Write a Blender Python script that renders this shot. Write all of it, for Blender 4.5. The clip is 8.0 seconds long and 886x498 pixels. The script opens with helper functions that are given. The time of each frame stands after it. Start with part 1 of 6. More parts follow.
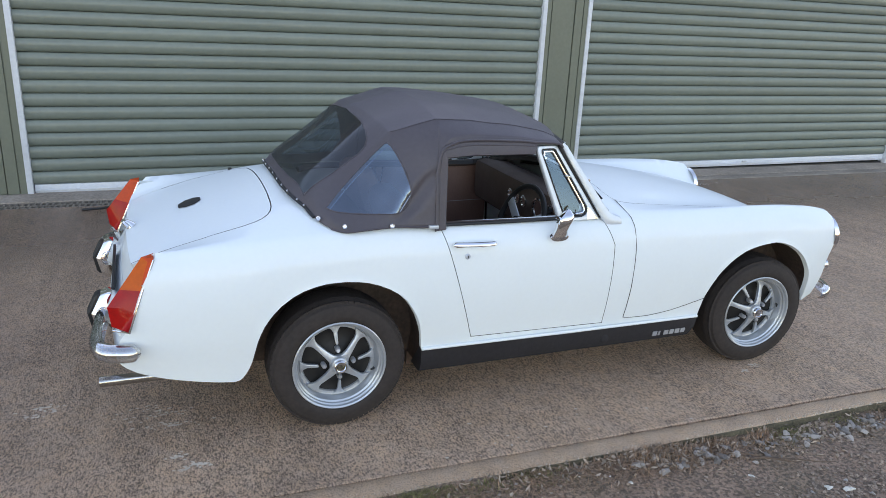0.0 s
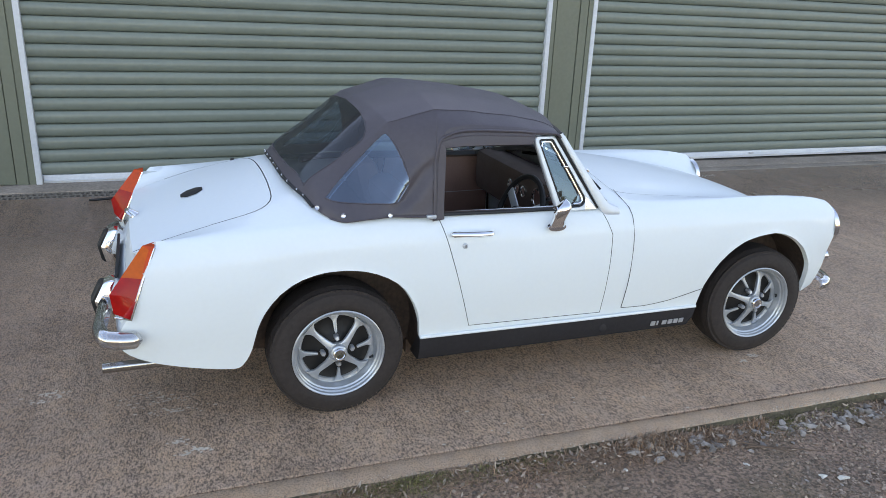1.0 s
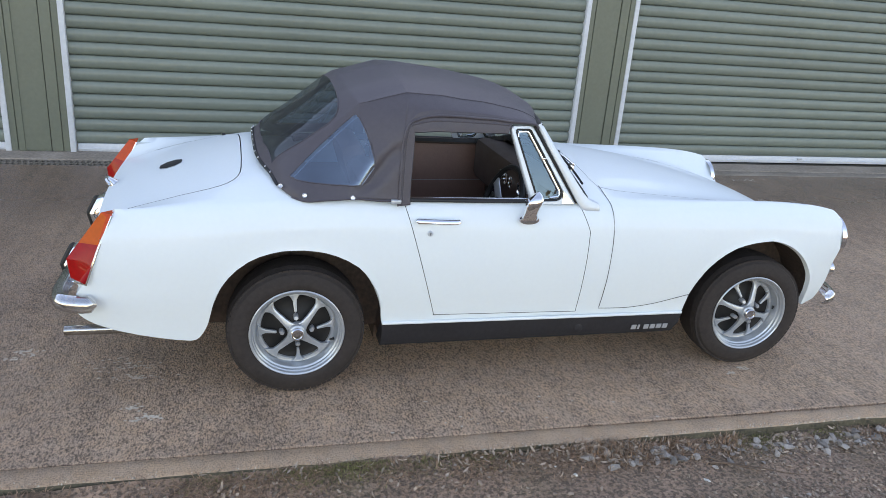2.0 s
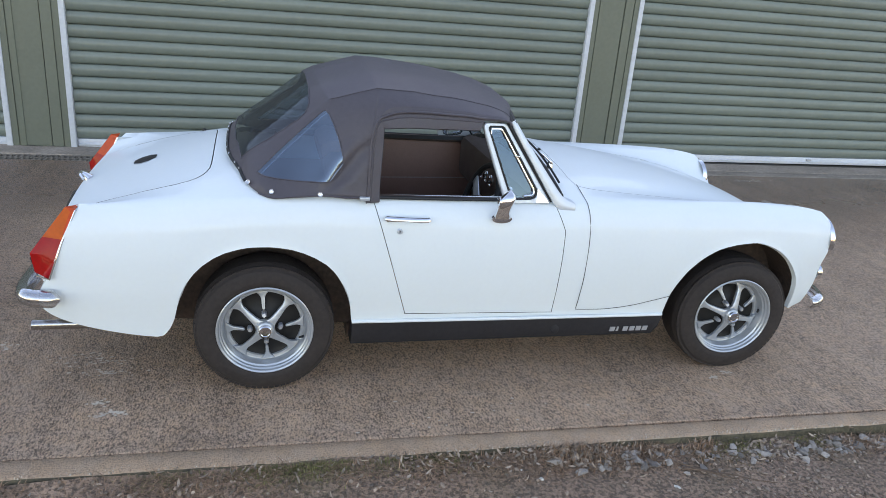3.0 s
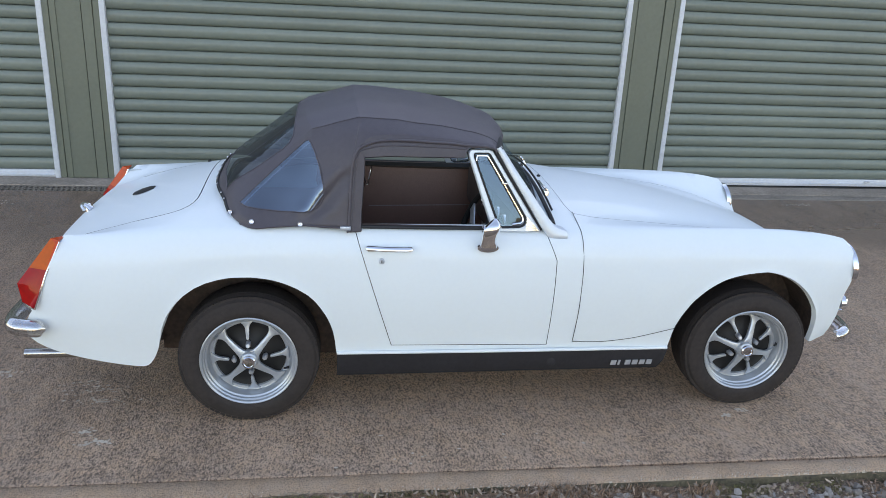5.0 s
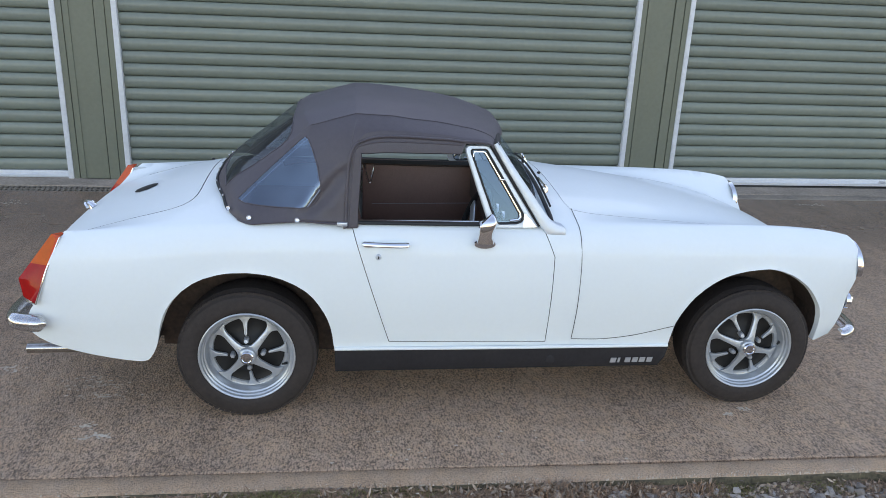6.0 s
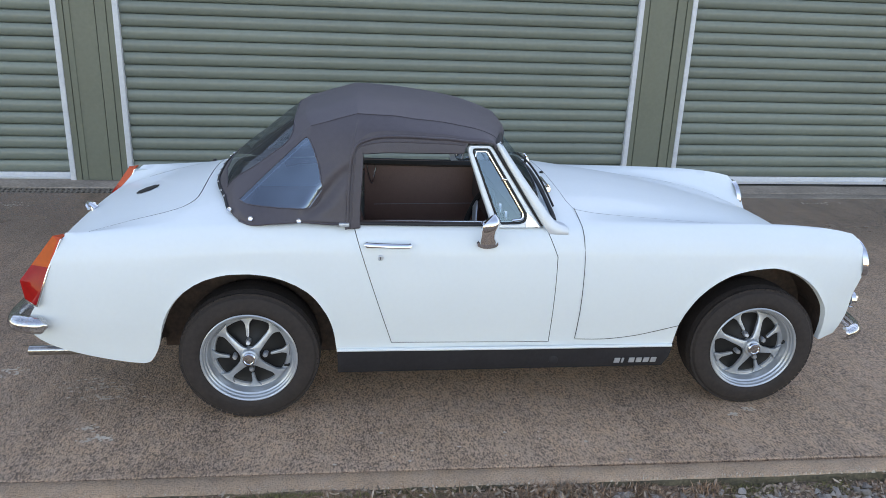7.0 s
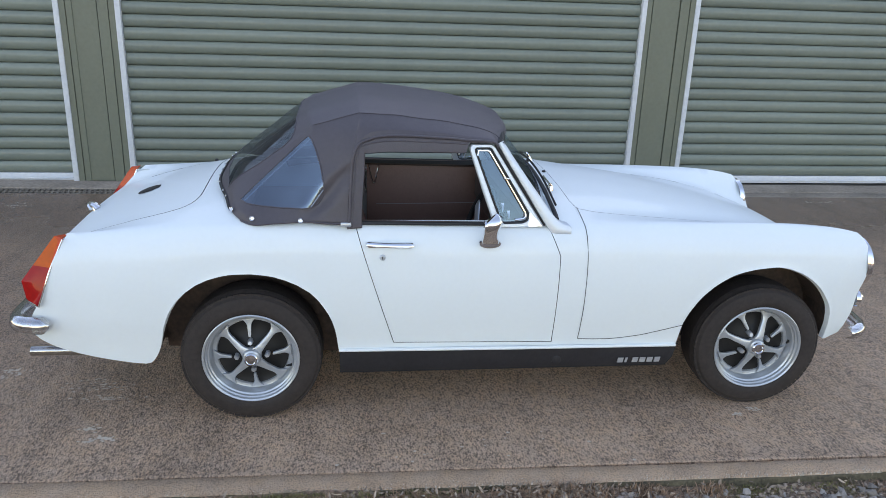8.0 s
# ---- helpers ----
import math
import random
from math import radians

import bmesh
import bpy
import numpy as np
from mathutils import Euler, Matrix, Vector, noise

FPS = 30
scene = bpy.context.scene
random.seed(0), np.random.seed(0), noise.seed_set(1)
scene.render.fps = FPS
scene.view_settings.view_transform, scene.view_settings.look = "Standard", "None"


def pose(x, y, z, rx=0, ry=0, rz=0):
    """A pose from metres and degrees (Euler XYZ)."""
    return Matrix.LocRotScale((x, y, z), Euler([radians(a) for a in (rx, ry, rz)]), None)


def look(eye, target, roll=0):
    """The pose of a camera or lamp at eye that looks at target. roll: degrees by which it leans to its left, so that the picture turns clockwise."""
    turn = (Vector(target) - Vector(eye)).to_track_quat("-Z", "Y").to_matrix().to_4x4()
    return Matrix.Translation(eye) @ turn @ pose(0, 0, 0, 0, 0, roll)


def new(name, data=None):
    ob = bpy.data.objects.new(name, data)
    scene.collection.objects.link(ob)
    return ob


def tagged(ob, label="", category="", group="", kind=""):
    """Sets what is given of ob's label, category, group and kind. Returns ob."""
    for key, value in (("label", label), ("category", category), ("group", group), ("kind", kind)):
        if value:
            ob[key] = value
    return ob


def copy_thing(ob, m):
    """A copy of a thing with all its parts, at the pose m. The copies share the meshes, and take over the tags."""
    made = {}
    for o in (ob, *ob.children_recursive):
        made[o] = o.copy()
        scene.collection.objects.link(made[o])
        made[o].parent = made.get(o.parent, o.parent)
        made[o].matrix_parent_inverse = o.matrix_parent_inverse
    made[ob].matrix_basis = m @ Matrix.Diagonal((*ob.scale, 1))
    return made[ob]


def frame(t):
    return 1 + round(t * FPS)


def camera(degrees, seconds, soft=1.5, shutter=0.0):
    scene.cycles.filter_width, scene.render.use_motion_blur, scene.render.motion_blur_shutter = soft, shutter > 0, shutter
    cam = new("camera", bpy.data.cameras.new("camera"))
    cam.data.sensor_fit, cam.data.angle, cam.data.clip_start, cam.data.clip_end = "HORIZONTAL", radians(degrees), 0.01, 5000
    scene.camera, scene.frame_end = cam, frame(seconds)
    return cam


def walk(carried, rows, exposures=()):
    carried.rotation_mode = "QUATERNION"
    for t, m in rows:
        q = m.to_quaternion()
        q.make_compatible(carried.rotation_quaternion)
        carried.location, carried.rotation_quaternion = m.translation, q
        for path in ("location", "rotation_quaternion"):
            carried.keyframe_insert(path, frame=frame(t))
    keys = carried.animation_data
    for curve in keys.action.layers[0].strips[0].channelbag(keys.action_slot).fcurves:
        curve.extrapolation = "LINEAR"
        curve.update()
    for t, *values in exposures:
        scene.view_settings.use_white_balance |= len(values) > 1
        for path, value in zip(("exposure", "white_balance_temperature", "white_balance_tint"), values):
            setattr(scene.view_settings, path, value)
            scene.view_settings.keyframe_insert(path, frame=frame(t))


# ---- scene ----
cam = camera(63.6, 8.0, soft=0.55)
PATH = [
    (0, (-0.564, -3.035, 1.534), (0.144, -1.265, 0.928), 2.7),
    (0.5, (-0.575, -3.04, 1.538), (0.124, -1.269, 0.928), 2.8),
    (1, (-0.533, -3.077, 1.536), (0.149, -1.305, 0.907), 2.6),
    (1.5, (-0.326, -3.12, 1.529), (0.252, -1.321, 0.873), 4.0),
    (3, (0.007, -3.149, 1.529), (0.486, -1.326, 0.858), 4.8),
    (3.5, (0.148, -3.083, 1.531), (0.554, -1.246, 0.852), 4.7),
    (4, (0.176, -3.081, 1.534), (0.551, -1.236, 0.86), 4.0),
    (4.5, (0.244, -3.11, 1.545), (0.584, -1.243, 0.916), 3.3),
    (6, (0.387, -3.155, 1.519), (0.644, -1.267, 0.911), 2.5),
    (6.5, (0.392, -3.151, 1.515), (0.645, -1.262, 0.907), 2.4),
    (7, (0.389, -3.143, 1.516), (0.639, -1.254, 0.908), 2.2),
    (7.5, (0.393, -3.139, 1.512), (0.637, -1.249, 0.906), 2.1),
    (8, (0.394, -3.134, 1.511), (0.635, -1.244, 0.903), 2.0),
]
EXPOSURES = [(0.0, 2.15, 9000, 22), (1.0, 2.15, 9000, 22), (1.5, 2.20, 9200, 23), (3.2, 2.13, 9000, 22), (8.0, 2.06, 8900, 22)]
walk(cam, [(t, look(eye, target, roll)) for t, eye, target, roll in PATH], EXPOSURES)

# ---------------------------------------------------------------- world and sun
SUN_EL, SUN_AZ = 19.0, 14.0          # the sun stands low behind the building
world = bpy.data.worlds.new("sky")
scene.world = world
world.use_nodes = True
wn = world.node_tree.nodes
sky = wn.new("ShaderNodeTexSky")
sky.sky_type, sky.sun_disc = "NISHITA", False
sky.sun_elevation, sky.sun_rotation = radians(SUN_EL), radians(SUN_AZ)
sky.dust_density = 0.3
sky.ozone_density = 2.0
wn["Background"].inputs["Strength"].default_value = 0.15
world.node_tree.links.new(sky.outputs[0], wn["Background"].inputs[0])
sun = new("sun", bpy.data.lights.new("sun", "SUN"))
sun.data.energy, sun.data.angle, sun.data.color = 2.0, radians(0.5), (1.0, 0.93, 0.82)
sd = Vector((math.sin(radians(SUN_AZ)) * math.cos(radians(SUN_EL)), math.cos(radians(SUN_AZ)) * math.cos(radians(SUN_EL)), math.sin(radians(SUN_EL))))
sun.matrix_world = look(sd * 30, (0, 0, 0))


# ---------------------------------------------------------------- materials
def material(name, colour, rough=0.5, metal=0.0, coat=0.0, vary=0.12, scale=3.0, fine=60.0, bump=0.0, bump_scale=120.0, piece=0.0, ior=1.45, trans=0.0):
    """A principled surface: colour broken up at two scales, roughness varied, fine relief."""
    m = bpy.data.materials.new(name)
    m.use_nodes = True
    nt = m.node_tree
    n, l = nt.nodes, nt.links
    b = n["Principled BSDF"]
    b.inputs["Roughness"].default_value, b.inputs["Metallic"].default_value = rough, metal
    b.inputs["IOR"].default_value, b.inputs["Transmission Weight"].default_value = ior, trans
    b.inputs["Coat Weight"].default_value, b.inputs["Coat Roughness"].default_value = coat, 0.03
    co = n.new("ShaderNodeTexCoord")
    big, small = n.new("ShaderNodeTexNoise"), n.new("ShaderNodeTexNoise")
    big.inputs["Scale"].default_value, big.inputs["Detail"].default_value = scale, 4
    small.inputs["Scale"].default_value, small.inputs["Detail"].default_value = fine, 3
    for t in (big, small):
        l.new(co.outputs["Object"], t.inputs["Vector"])
    add = n.new("ShaderNodeMath")
    add.operation = "ADD"
    l.new(big.outputs[0], add.inputs[0])
    l.new(small.outputs[0], add.inputs[1])
    value = n.new("ShaderNodeMapRange")
    value.inputs["From Min"].default_value, value.inputs["From Max"].default_value = 0.6, 1.4
    value.inputs["To Min"].default_value, value.inputs["To Max"].default_value = 1 - vary, 1 + vary
    l.new(add.outputs[0], value.inputs["Value"])
    last = value.outputs[0]
    if piece:
        info, pm, pr = n.new("ShaderNodeObjectInfo"), n.new("ShaderNodeMath"), n.new("ShaderNodeMapRange")
        pr.inputs["To Min"].default_value, pr.inputs["To Max"].default_value = 1 - piece, 1 + piece
        pm.operation = "MULTIPLY"
        l.new(info.outputs["Random"], pr.inputs["Value"])
        l.new(last, pm.inputs[0])
        l.new(pr.outputs[0], pm.inputs[1])
        last = pm.outputs[0]
    tint = n.new("ShaderNodeVectorMath")
    tint.operation = "SCALE"
    tint.inputs[0].default_value = colour
    l.new(last, tint.inputs["Scale"])
    l.new(tint.outputs[0], b.inputs["Base Color"])
    rr = n.new("ShaderNodeMapRange")
    rr.inputs["To Min"].default_value, rr.inputs["To Max"].default_value = max(rough * 0.8, 0.0), min(rough * 1.2, 1.0)
    l.new(big.outputs[0], rr.inputs["Value"])
    l.new(rr.outputs[0], b.inputs["Roughness"])
    if bump:
        bt, bp = n.new("ShaderNodeTexNoise"), n.new("ShaderNodeBump")
        bt.inputs["Scale"].default_value, bt.inputs["Detail"].default_value = bump_scale, 4
        bp.inputs["Strength"].default_value, bp.inputs["Distance"].default_value = 1.0, bump
        l.new(co.outputs["Object"], bt.inputs["Vector"])
        l.new(bt.outputs[0], bp.inputs["Height"])
        l.new(bp.outputs[0], b.inputs["Normal"])
    return m


def film_material(name, colour, rough, see, gloss_min=0.07, sheen=(1, 1, 1), gloss_max=1.0):
    """A thin clear sheet: mostly see-through, with a gloss."""
    m = bpy.data.materials.new(name)
    m.use_nodes = True
    n, l = m.node_tree.nodes, m.node_tree.links
    clear, gloss, mix, fres = n.new("ShaderNodeBsdfTransparent"), n.new("ShaderNodeBsdfGlossy"), n.new("ShaderNodeMixShader"), n.new("ShaderNodeLayerWeight")
    power, ramp = n.new("ShaderNodeMath"), n.new("ShaderNodeMapRange")
    power.operation = "POWER"
    power.inputs[1].default_value = 4.0
    ramp.inputs["To Min"].default_value, ramp.inputs["To Max"].default_value = gloss_min, gloss_max
    body, mix2, co, tx, bp = n.new("ShaderNodeBsdfDiffuse"), n.new("ShaderNodeMixShader"), n.new("ShaderNodeTexCoord"), n.new("ShaderNodeTexNoise"), n.new("ShaderNodeBump")
    clear.inputs[0].default_value = (*colour, 1)
    body.inputs[0].default_value = (0.30, 0.35, 0.43, 1)
    gloss.inputs["Roughness"].default_value = rough
    # a bluish sheen puts the blue of the sky into the reflection
    gloss.inputs["Color"].default_value = (*sheen, 1)
    fres.inputs[0].default_value = 0.5
    l.new(fres.outputs["Facing"], power.inputs[0])
    l.new(power.outputs[0], ramp.inputs["Value"])
    tx.inputs["Scale"].default_value, tx.inputs["Detail"].default_value = 9, 2
    bp.inputs["Strength"].default_value, bp.inputs["Distance"].default_value = 0.35, 0.0018 if rough > 0.02 else 0.0003
    l.new(co.outputs["Object"], tx.inputs["Vector"])
    l.new(tx.outputs[0], bp.inputs["Height"])
    l.new(bp.outputs[0], gloss.inputs["Normal"])
    mix2.inputs[0].default_value = see
    l.new(body.outputs[0], mix2.inputs[1])
    l.new(clear.outputs[0], mix2.inputs[2])
    l.new(ramp.outputs[0], mix.inputs[0])
    l.new(mix2.outputs[0], mix.inputs[1])
    l.new(gloss.outputs[0], mix.inputs[2])
    l.new(mix.outputs[0], n["Material Output"].inputs[0])
    return m


def concrete_material(name, colour, hollow, level, spread_by=0.27, streak=(135, 66, 60)):
    """Brushed damp concrete: short ridges across the slab, darker hollows that gather in patches, damp and dry places.
    """
    m = material(name, colour, rough=0.5, vary=0.16, scale=1.2, fine=9)
    n, l = m.node_tree.nodes, m.node_tree.links
    b = n["Principled BSDF"]
    co = n["Texture Coordinate"]

    def tex(scale, detail, rough=0.5, source=None):
        t = n.new("ShaderNodeTexNoise")
        t.inputs["Scale"].default_value, t.inputs["Detail"].default_value, t.inputs["Roughness"].default_value = scale, detail, rough
        l.new(source or co.outputs["Object"], t.inputs["Vector"])
        return t.outputs[0]

    def mad(a, k, c):
        q = n.new("ShaderNodeMath")
        q.operation = "MULTIPLY_ADD"
        l.new(a, q.inputs[0])
        q.inputs[1].default_value = k
        if isinstance(c, float):
            q.inputs[2].default_value = c
        else:
            l.new(c, q.inputs[2])
        return q.outputs[0]

    mp = n.new("ShaderNodeMapping")
    mp.inputs["Rotation"].default_value = (0, 0, radians(3))
    mp.inputs["Scale"].default_value = streak
    l.new(co.outputs["Object"], mp.inputs["Vector"])
    ridge = tex(1.0, 4, 0.62, mp.outputs[0])
    grit = tex(210, 2)
    patch = tex(2.1, 5, 0.55)
    height = mad(grit, 0.55, ridge)
    bp = n.new("ShaderNodeBump")
    bp.inputs["Strength"].default_value, bp.inputs["Distance"].default_value = 1.0, 0.010
    l.new(height, bp.inputs["Height"])
    l.new(bp.outputs[0], b.inputs["Normal"])
    # the hollows of the relief are darker, more so in some places than in others
    fill = mad(patch, 0.14, height)
    drag = n.new("ShaderNodeMapping")          # long faint float marks that run out from the doors
    drag.inputs["Scale"].default_value = (11, 0.45, 1)
    l.new(co.outputs["Object"], drag.inputs["Vector"])
    fill = mad(tex(1.0, 3, 0.5, drag.outputs[0]), 0.16, fill)
    old = b.inputs["Base Color"].links[0].from_socket
    rg, mx = n.new("ShaderNodeMapRange"), n.new("ShaderNodeMix")
    mx.data_type = "RGBA"
    rg.inputs["From Min"].default_value, rg.inputs["From Max"].default_value = level, level + spread_by
    l.new(fill, rg.inputs["Value"])
    l.new(rg.outputs[0], mx.inputs["Factor"])
    mx.inputs["A"].default_value = (*hollow, 1)
    # rusty and grey clouds in the cement
    hue, cloud = n.new("ShaderNodeMix"), n.new("ShaderNodeMapRange")
    hue.data_type, hue.blend_type = "RGBA", "MULTIPLY"
    cloud.inputs["From Min"].default_value, cloud.inputs["From Max"].default_value = 0.35, 0.65
    l.new(tex(17, 3), cloud.inputs["Value"])
    l.new(cloud.outputs[0], hue.inputs["Factor"])
    l.new(old, hue.inputs["A"])
    hue.inputs["B"].default_value = (1.06, 1.0, 0.92, 1)
    l.new(hue.outputs["Result"], mx.inputs["B"])
    l.new(mx.outputs["Result"], b.inputs["Base Color"])
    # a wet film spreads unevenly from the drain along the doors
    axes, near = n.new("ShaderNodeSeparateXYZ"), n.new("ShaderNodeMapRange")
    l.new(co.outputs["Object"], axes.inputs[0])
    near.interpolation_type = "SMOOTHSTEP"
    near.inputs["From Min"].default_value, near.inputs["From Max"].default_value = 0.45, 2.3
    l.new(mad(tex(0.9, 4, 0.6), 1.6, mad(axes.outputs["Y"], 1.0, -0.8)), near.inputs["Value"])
    tail_dark = n.new("ShaderNodeMapRange")          # darker, smoother patch towards the tail end of the car
    tail_dark.interpolation_type = "SMOOTHSTEP"
    tail_dark.inputs["From Min"].default_value, tail_dark.inputs["From Max"].default_value, tail_dark.inputs["To Max"].default_value = 0.2, 1.5, 0.60
    l.new(mad(tex(1.3, 5, 0.6), 1.6, mad(axes.outputs["X"], -1.0, -1.0)), tail_dark.inputs["Value"])
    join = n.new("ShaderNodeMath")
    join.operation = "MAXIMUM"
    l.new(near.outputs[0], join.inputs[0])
    l.new(tail_dark.outputs[0], join.inputs[1])
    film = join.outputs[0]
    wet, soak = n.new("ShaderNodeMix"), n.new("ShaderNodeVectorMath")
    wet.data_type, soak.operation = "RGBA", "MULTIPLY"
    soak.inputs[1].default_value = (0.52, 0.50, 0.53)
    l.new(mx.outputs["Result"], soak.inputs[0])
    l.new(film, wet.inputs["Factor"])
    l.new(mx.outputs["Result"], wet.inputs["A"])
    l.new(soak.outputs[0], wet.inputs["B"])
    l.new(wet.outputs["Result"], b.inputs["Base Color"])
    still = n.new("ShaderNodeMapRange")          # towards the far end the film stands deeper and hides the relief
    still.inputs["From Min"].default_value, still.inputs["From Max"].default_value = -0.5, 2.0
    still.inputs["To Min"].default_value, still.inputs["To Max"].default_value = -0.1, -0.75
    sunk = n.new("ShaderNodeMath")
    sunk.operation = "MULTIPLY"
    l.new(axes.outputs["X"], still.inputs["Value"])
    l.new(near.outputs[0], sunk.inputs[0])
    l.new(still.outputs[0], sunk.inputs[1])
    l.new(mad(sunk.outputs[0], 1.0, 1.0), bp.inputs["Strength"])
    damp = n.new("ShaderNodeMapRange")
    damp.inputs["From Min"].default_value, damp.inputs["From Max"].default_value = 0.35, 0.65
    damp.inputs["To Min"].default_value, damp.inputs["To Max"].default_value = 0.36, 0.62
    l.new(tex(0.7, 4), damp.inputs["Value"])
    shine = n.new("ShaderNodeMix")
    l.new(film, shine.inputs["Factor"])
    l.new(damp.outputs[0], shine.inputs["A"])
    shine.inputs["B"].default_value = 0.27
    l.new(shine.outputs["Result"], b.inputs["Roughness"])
    return m


def soil_material():
    """Damp trodden earth: dark mud, paler dried crumbs and a green film in places."""
    m = material("wet_soil", (0.330, 0.208, 0.146), rough=0.75, vary=0.4, scale=5, fine=95, bump=0.02, bump_scale=95)
    n, l = m.node_tree.nodes, m.node_tree.links
    b = n["Principled BSDF"]
    last = b.inputs["Base Color"].links[0].from_socket
    for scale, lo, hi, most, colour in ((70, 0.46, 0.58, 0.85, (0.105, 0.070, 0.050)), (230, 0.56, 0.66, 0.4, (0.36, 0.275, 0.21)), (1.6, 0.50, 0.72, 0.55, (0.090, 0.082, 0.036))):
        t, r, mx = n.new("ShaderNodeTexNoise"), n.new("ShaderNodeMapRange"), n.new("ShaderNodeMix")
        t.inputs["Scale"].default_value, t.inputs["Detail"].default_value = scale, 4
        r.inputs["From Min"].default_value, r.inputs["From Max"].default_value, r.inputs["To Max"].default_value = lo, hi, most
        mx.data_type = "RGBA"
        mx.inputs["B"].default_value = (*colour, 1)
        l.new(n["Texture Coordinate"].outputs["Object"], t.inputs["Vector"])
        l.new(t.outputs[0], r.inputs["Value"])
        l.new(r.outputs[0], mx.inputs["Factor"])
        l.new(last, mx.inputs["A"])
        last = mx.outputs["Result"]
    l.new(last, b.inputs["Base Color"])
    return m


WHITE = material("white_paint", (0.720, 0.772, 0.785), rough=0.5, coat=0.32, vary=0.015, bump=0.0)
WHITE.node_tree.nodes["Principled BSDF"].inputs["Specular IOR Level"].default_value = 0.2
FABRIC = material("hood_vinyl", (0.074, 0.064, 0.074), rough=0.5, vary=0.10, scale=5, bump=0.0006, bump_scale=260)
RUBBER = material("tyre_rubber", (0.030, 0.023, 0.021), rough=0.8, vary=0.35, scale=20, bump=0.001, bump_scale=90)
SEAL = material("black_seal", (0.012, 0.012, 0.013), rough=0.5, vary=0.2)
SILL = material("sill_black", (0.016, 0.015, 0.018), rough=0.6, vary=0.3, scale=6, bump=0.0006)
DARK = material("underside_dark", (0.085, 0.056, 0.043), rough=0.9, vary=0.4, scale=12, bump=0.003, bump_scale=60)
CHROME = material("chrome", (0.82, 0.82, 0.83), rough=0.06, metal=1.0, vary=0.03)
SILVER = material("wheel_silver", (0.44, 0.47, 0.50), rough=0.33, metal=0.5, vary=0.08, scale=20)
ALLOY = material("anodised_frame", (0.54, 0.585, 0.635), rough=0.36, metal=0.5, vary=0.03)
BLACKGLOSS = material("wheel_black", (0.010, 0.009, 0.009), rough=0.6, vary=0.2)
RED = material("red_lens", (0.36, 0.004, 0.003), rough=0.6, coat=0.35, vary=0.15, scale=30, bump=0.0006, bump_scale=150)
ORANGE = material("orange_lens", (0.55, 0.050, 0.006), rough=0.6, coat=0.35, vary=0.15, scale=30, bump=0.0006, bump_scale=150)
AMBER = material("amber_lens", (0.56, 0.088, 0.004), rough=0.6, coat=0.35, vary=0.12, scale=30, bump=0.0006, bump_scale=150)
for lens in (RED, ORANGE, AMBER):
    lens.node_tree.nodes["Principled BSDF"].inputs["Specular IOR Level"].default_value = 0.1
LEATHER = material("seat_vinyl", (0.29, 0.165, 0.134), rough=0.5, vary=0.07, scale=10, bump=0.001)
TRIM = material("dash_vinyl", (0.085, 0.056, 0.046), rough=0.7, vary=0.10, scale=12, bump=0.001)
GLASS = film_material("window_glass", (0.60, 0.64, 0.66), 0.01, 0.985, 0.10, (0.50, 0.74, 1.0))
PLASTIC = film_material("clear_hood_plastic", (0.34, 0.46, 0.60), 0.025, 0.94, 0.18, (0.64, 0.82, 1.0))
SCREEN = film_material("windscreen_glass", (0.80, 0.83, 0.84), 0.01, 0.99, 0.05, (0.7, 0.85, 1.0), 0.3)
REAR_PLASTIC = film_material("scuffed_hood_plastic", (0.50, 0.52, 0.53), 0.045, 0.95, 0.035, (0.9, 0.95, 1.0), 0.40)
CLEAR = film_material("lamp_glass", (0.8, 0.8, 0.8), 0.05, 0.5)
GREEN = material("shutter_green", (0.162, 0.190, 0.163), rough=0.30, vary=0.10, scale=1.3, fine=25, piece=0.06)
GREENPOST = material("post_green", (0.132, 0.146, 0.112), rough=0.42, vary=0.10, scale=2, fine=30)
WHITEBAR = material("white_rail", (0.55, 0.58, 0.62), rough=0.45, vary=0.10, scale=4, fine=40)
STUD = material("stud_chrome", (0.60, 0.60, 0.62), rough=0.25, metal=1.0, vary=0.1, scale=60)
EXHAUST = material("exhaust_steel", (0.40, 0.38, 0.36), rough=0.22, metal=1.0, vary=0.2, scale=14)
STEEL = material("galvanised", (0.42, 0.43, 0.45), rough=0.4, metal=0.5, vary=0.15, scale=8)
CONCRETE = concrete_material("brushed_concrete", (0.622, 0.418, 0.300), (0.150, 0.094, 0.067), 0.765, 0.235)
KERB = concrete_material("slab_edge", (0.60, 0.402, 0.280), (0.20, 0.132, 0.092), 0.65, 0.32, (170, 150, 60))
KERB_FACE = material("kerb_face", (0.085, 0.070, 0.044), rough=0.85, vary=0.7, scale=9, fine=90, bump=0.004, bump_scale=90)
THRESHOLD = material("threshold_concrete", (0.30, 0.245, 0.205), rough=0.8, vary=0.45, scale=3, fine=40, bump=0.005, bump_scale=70)
SOIL = soil_material()
STONE = material("gravel_stone", (0.36, 0.315, 0.285), rough=0.85, vary=0.45, scale=25, fine=90, bump=0.003, bump_scale=120, piece=0.45)
GRASS = material("weed_green", (0.165, 0.150, 0.055), rough=0.7, vary=0.5, scale=8)
STRAW = material("dead_stems", (0.30, 0.180, 0.115), rough=0.85, vary=0.4, scale=9)
LEAF = material("hedge_leaf", (0.115, 0.088, 0.030), rough=0.7, vary=0.5, scale=2)
IRON = material("drain_iron", (0.20, 0.165, 0.135), rough=0.7, vary=0.4, scale=15, bump=0.001)


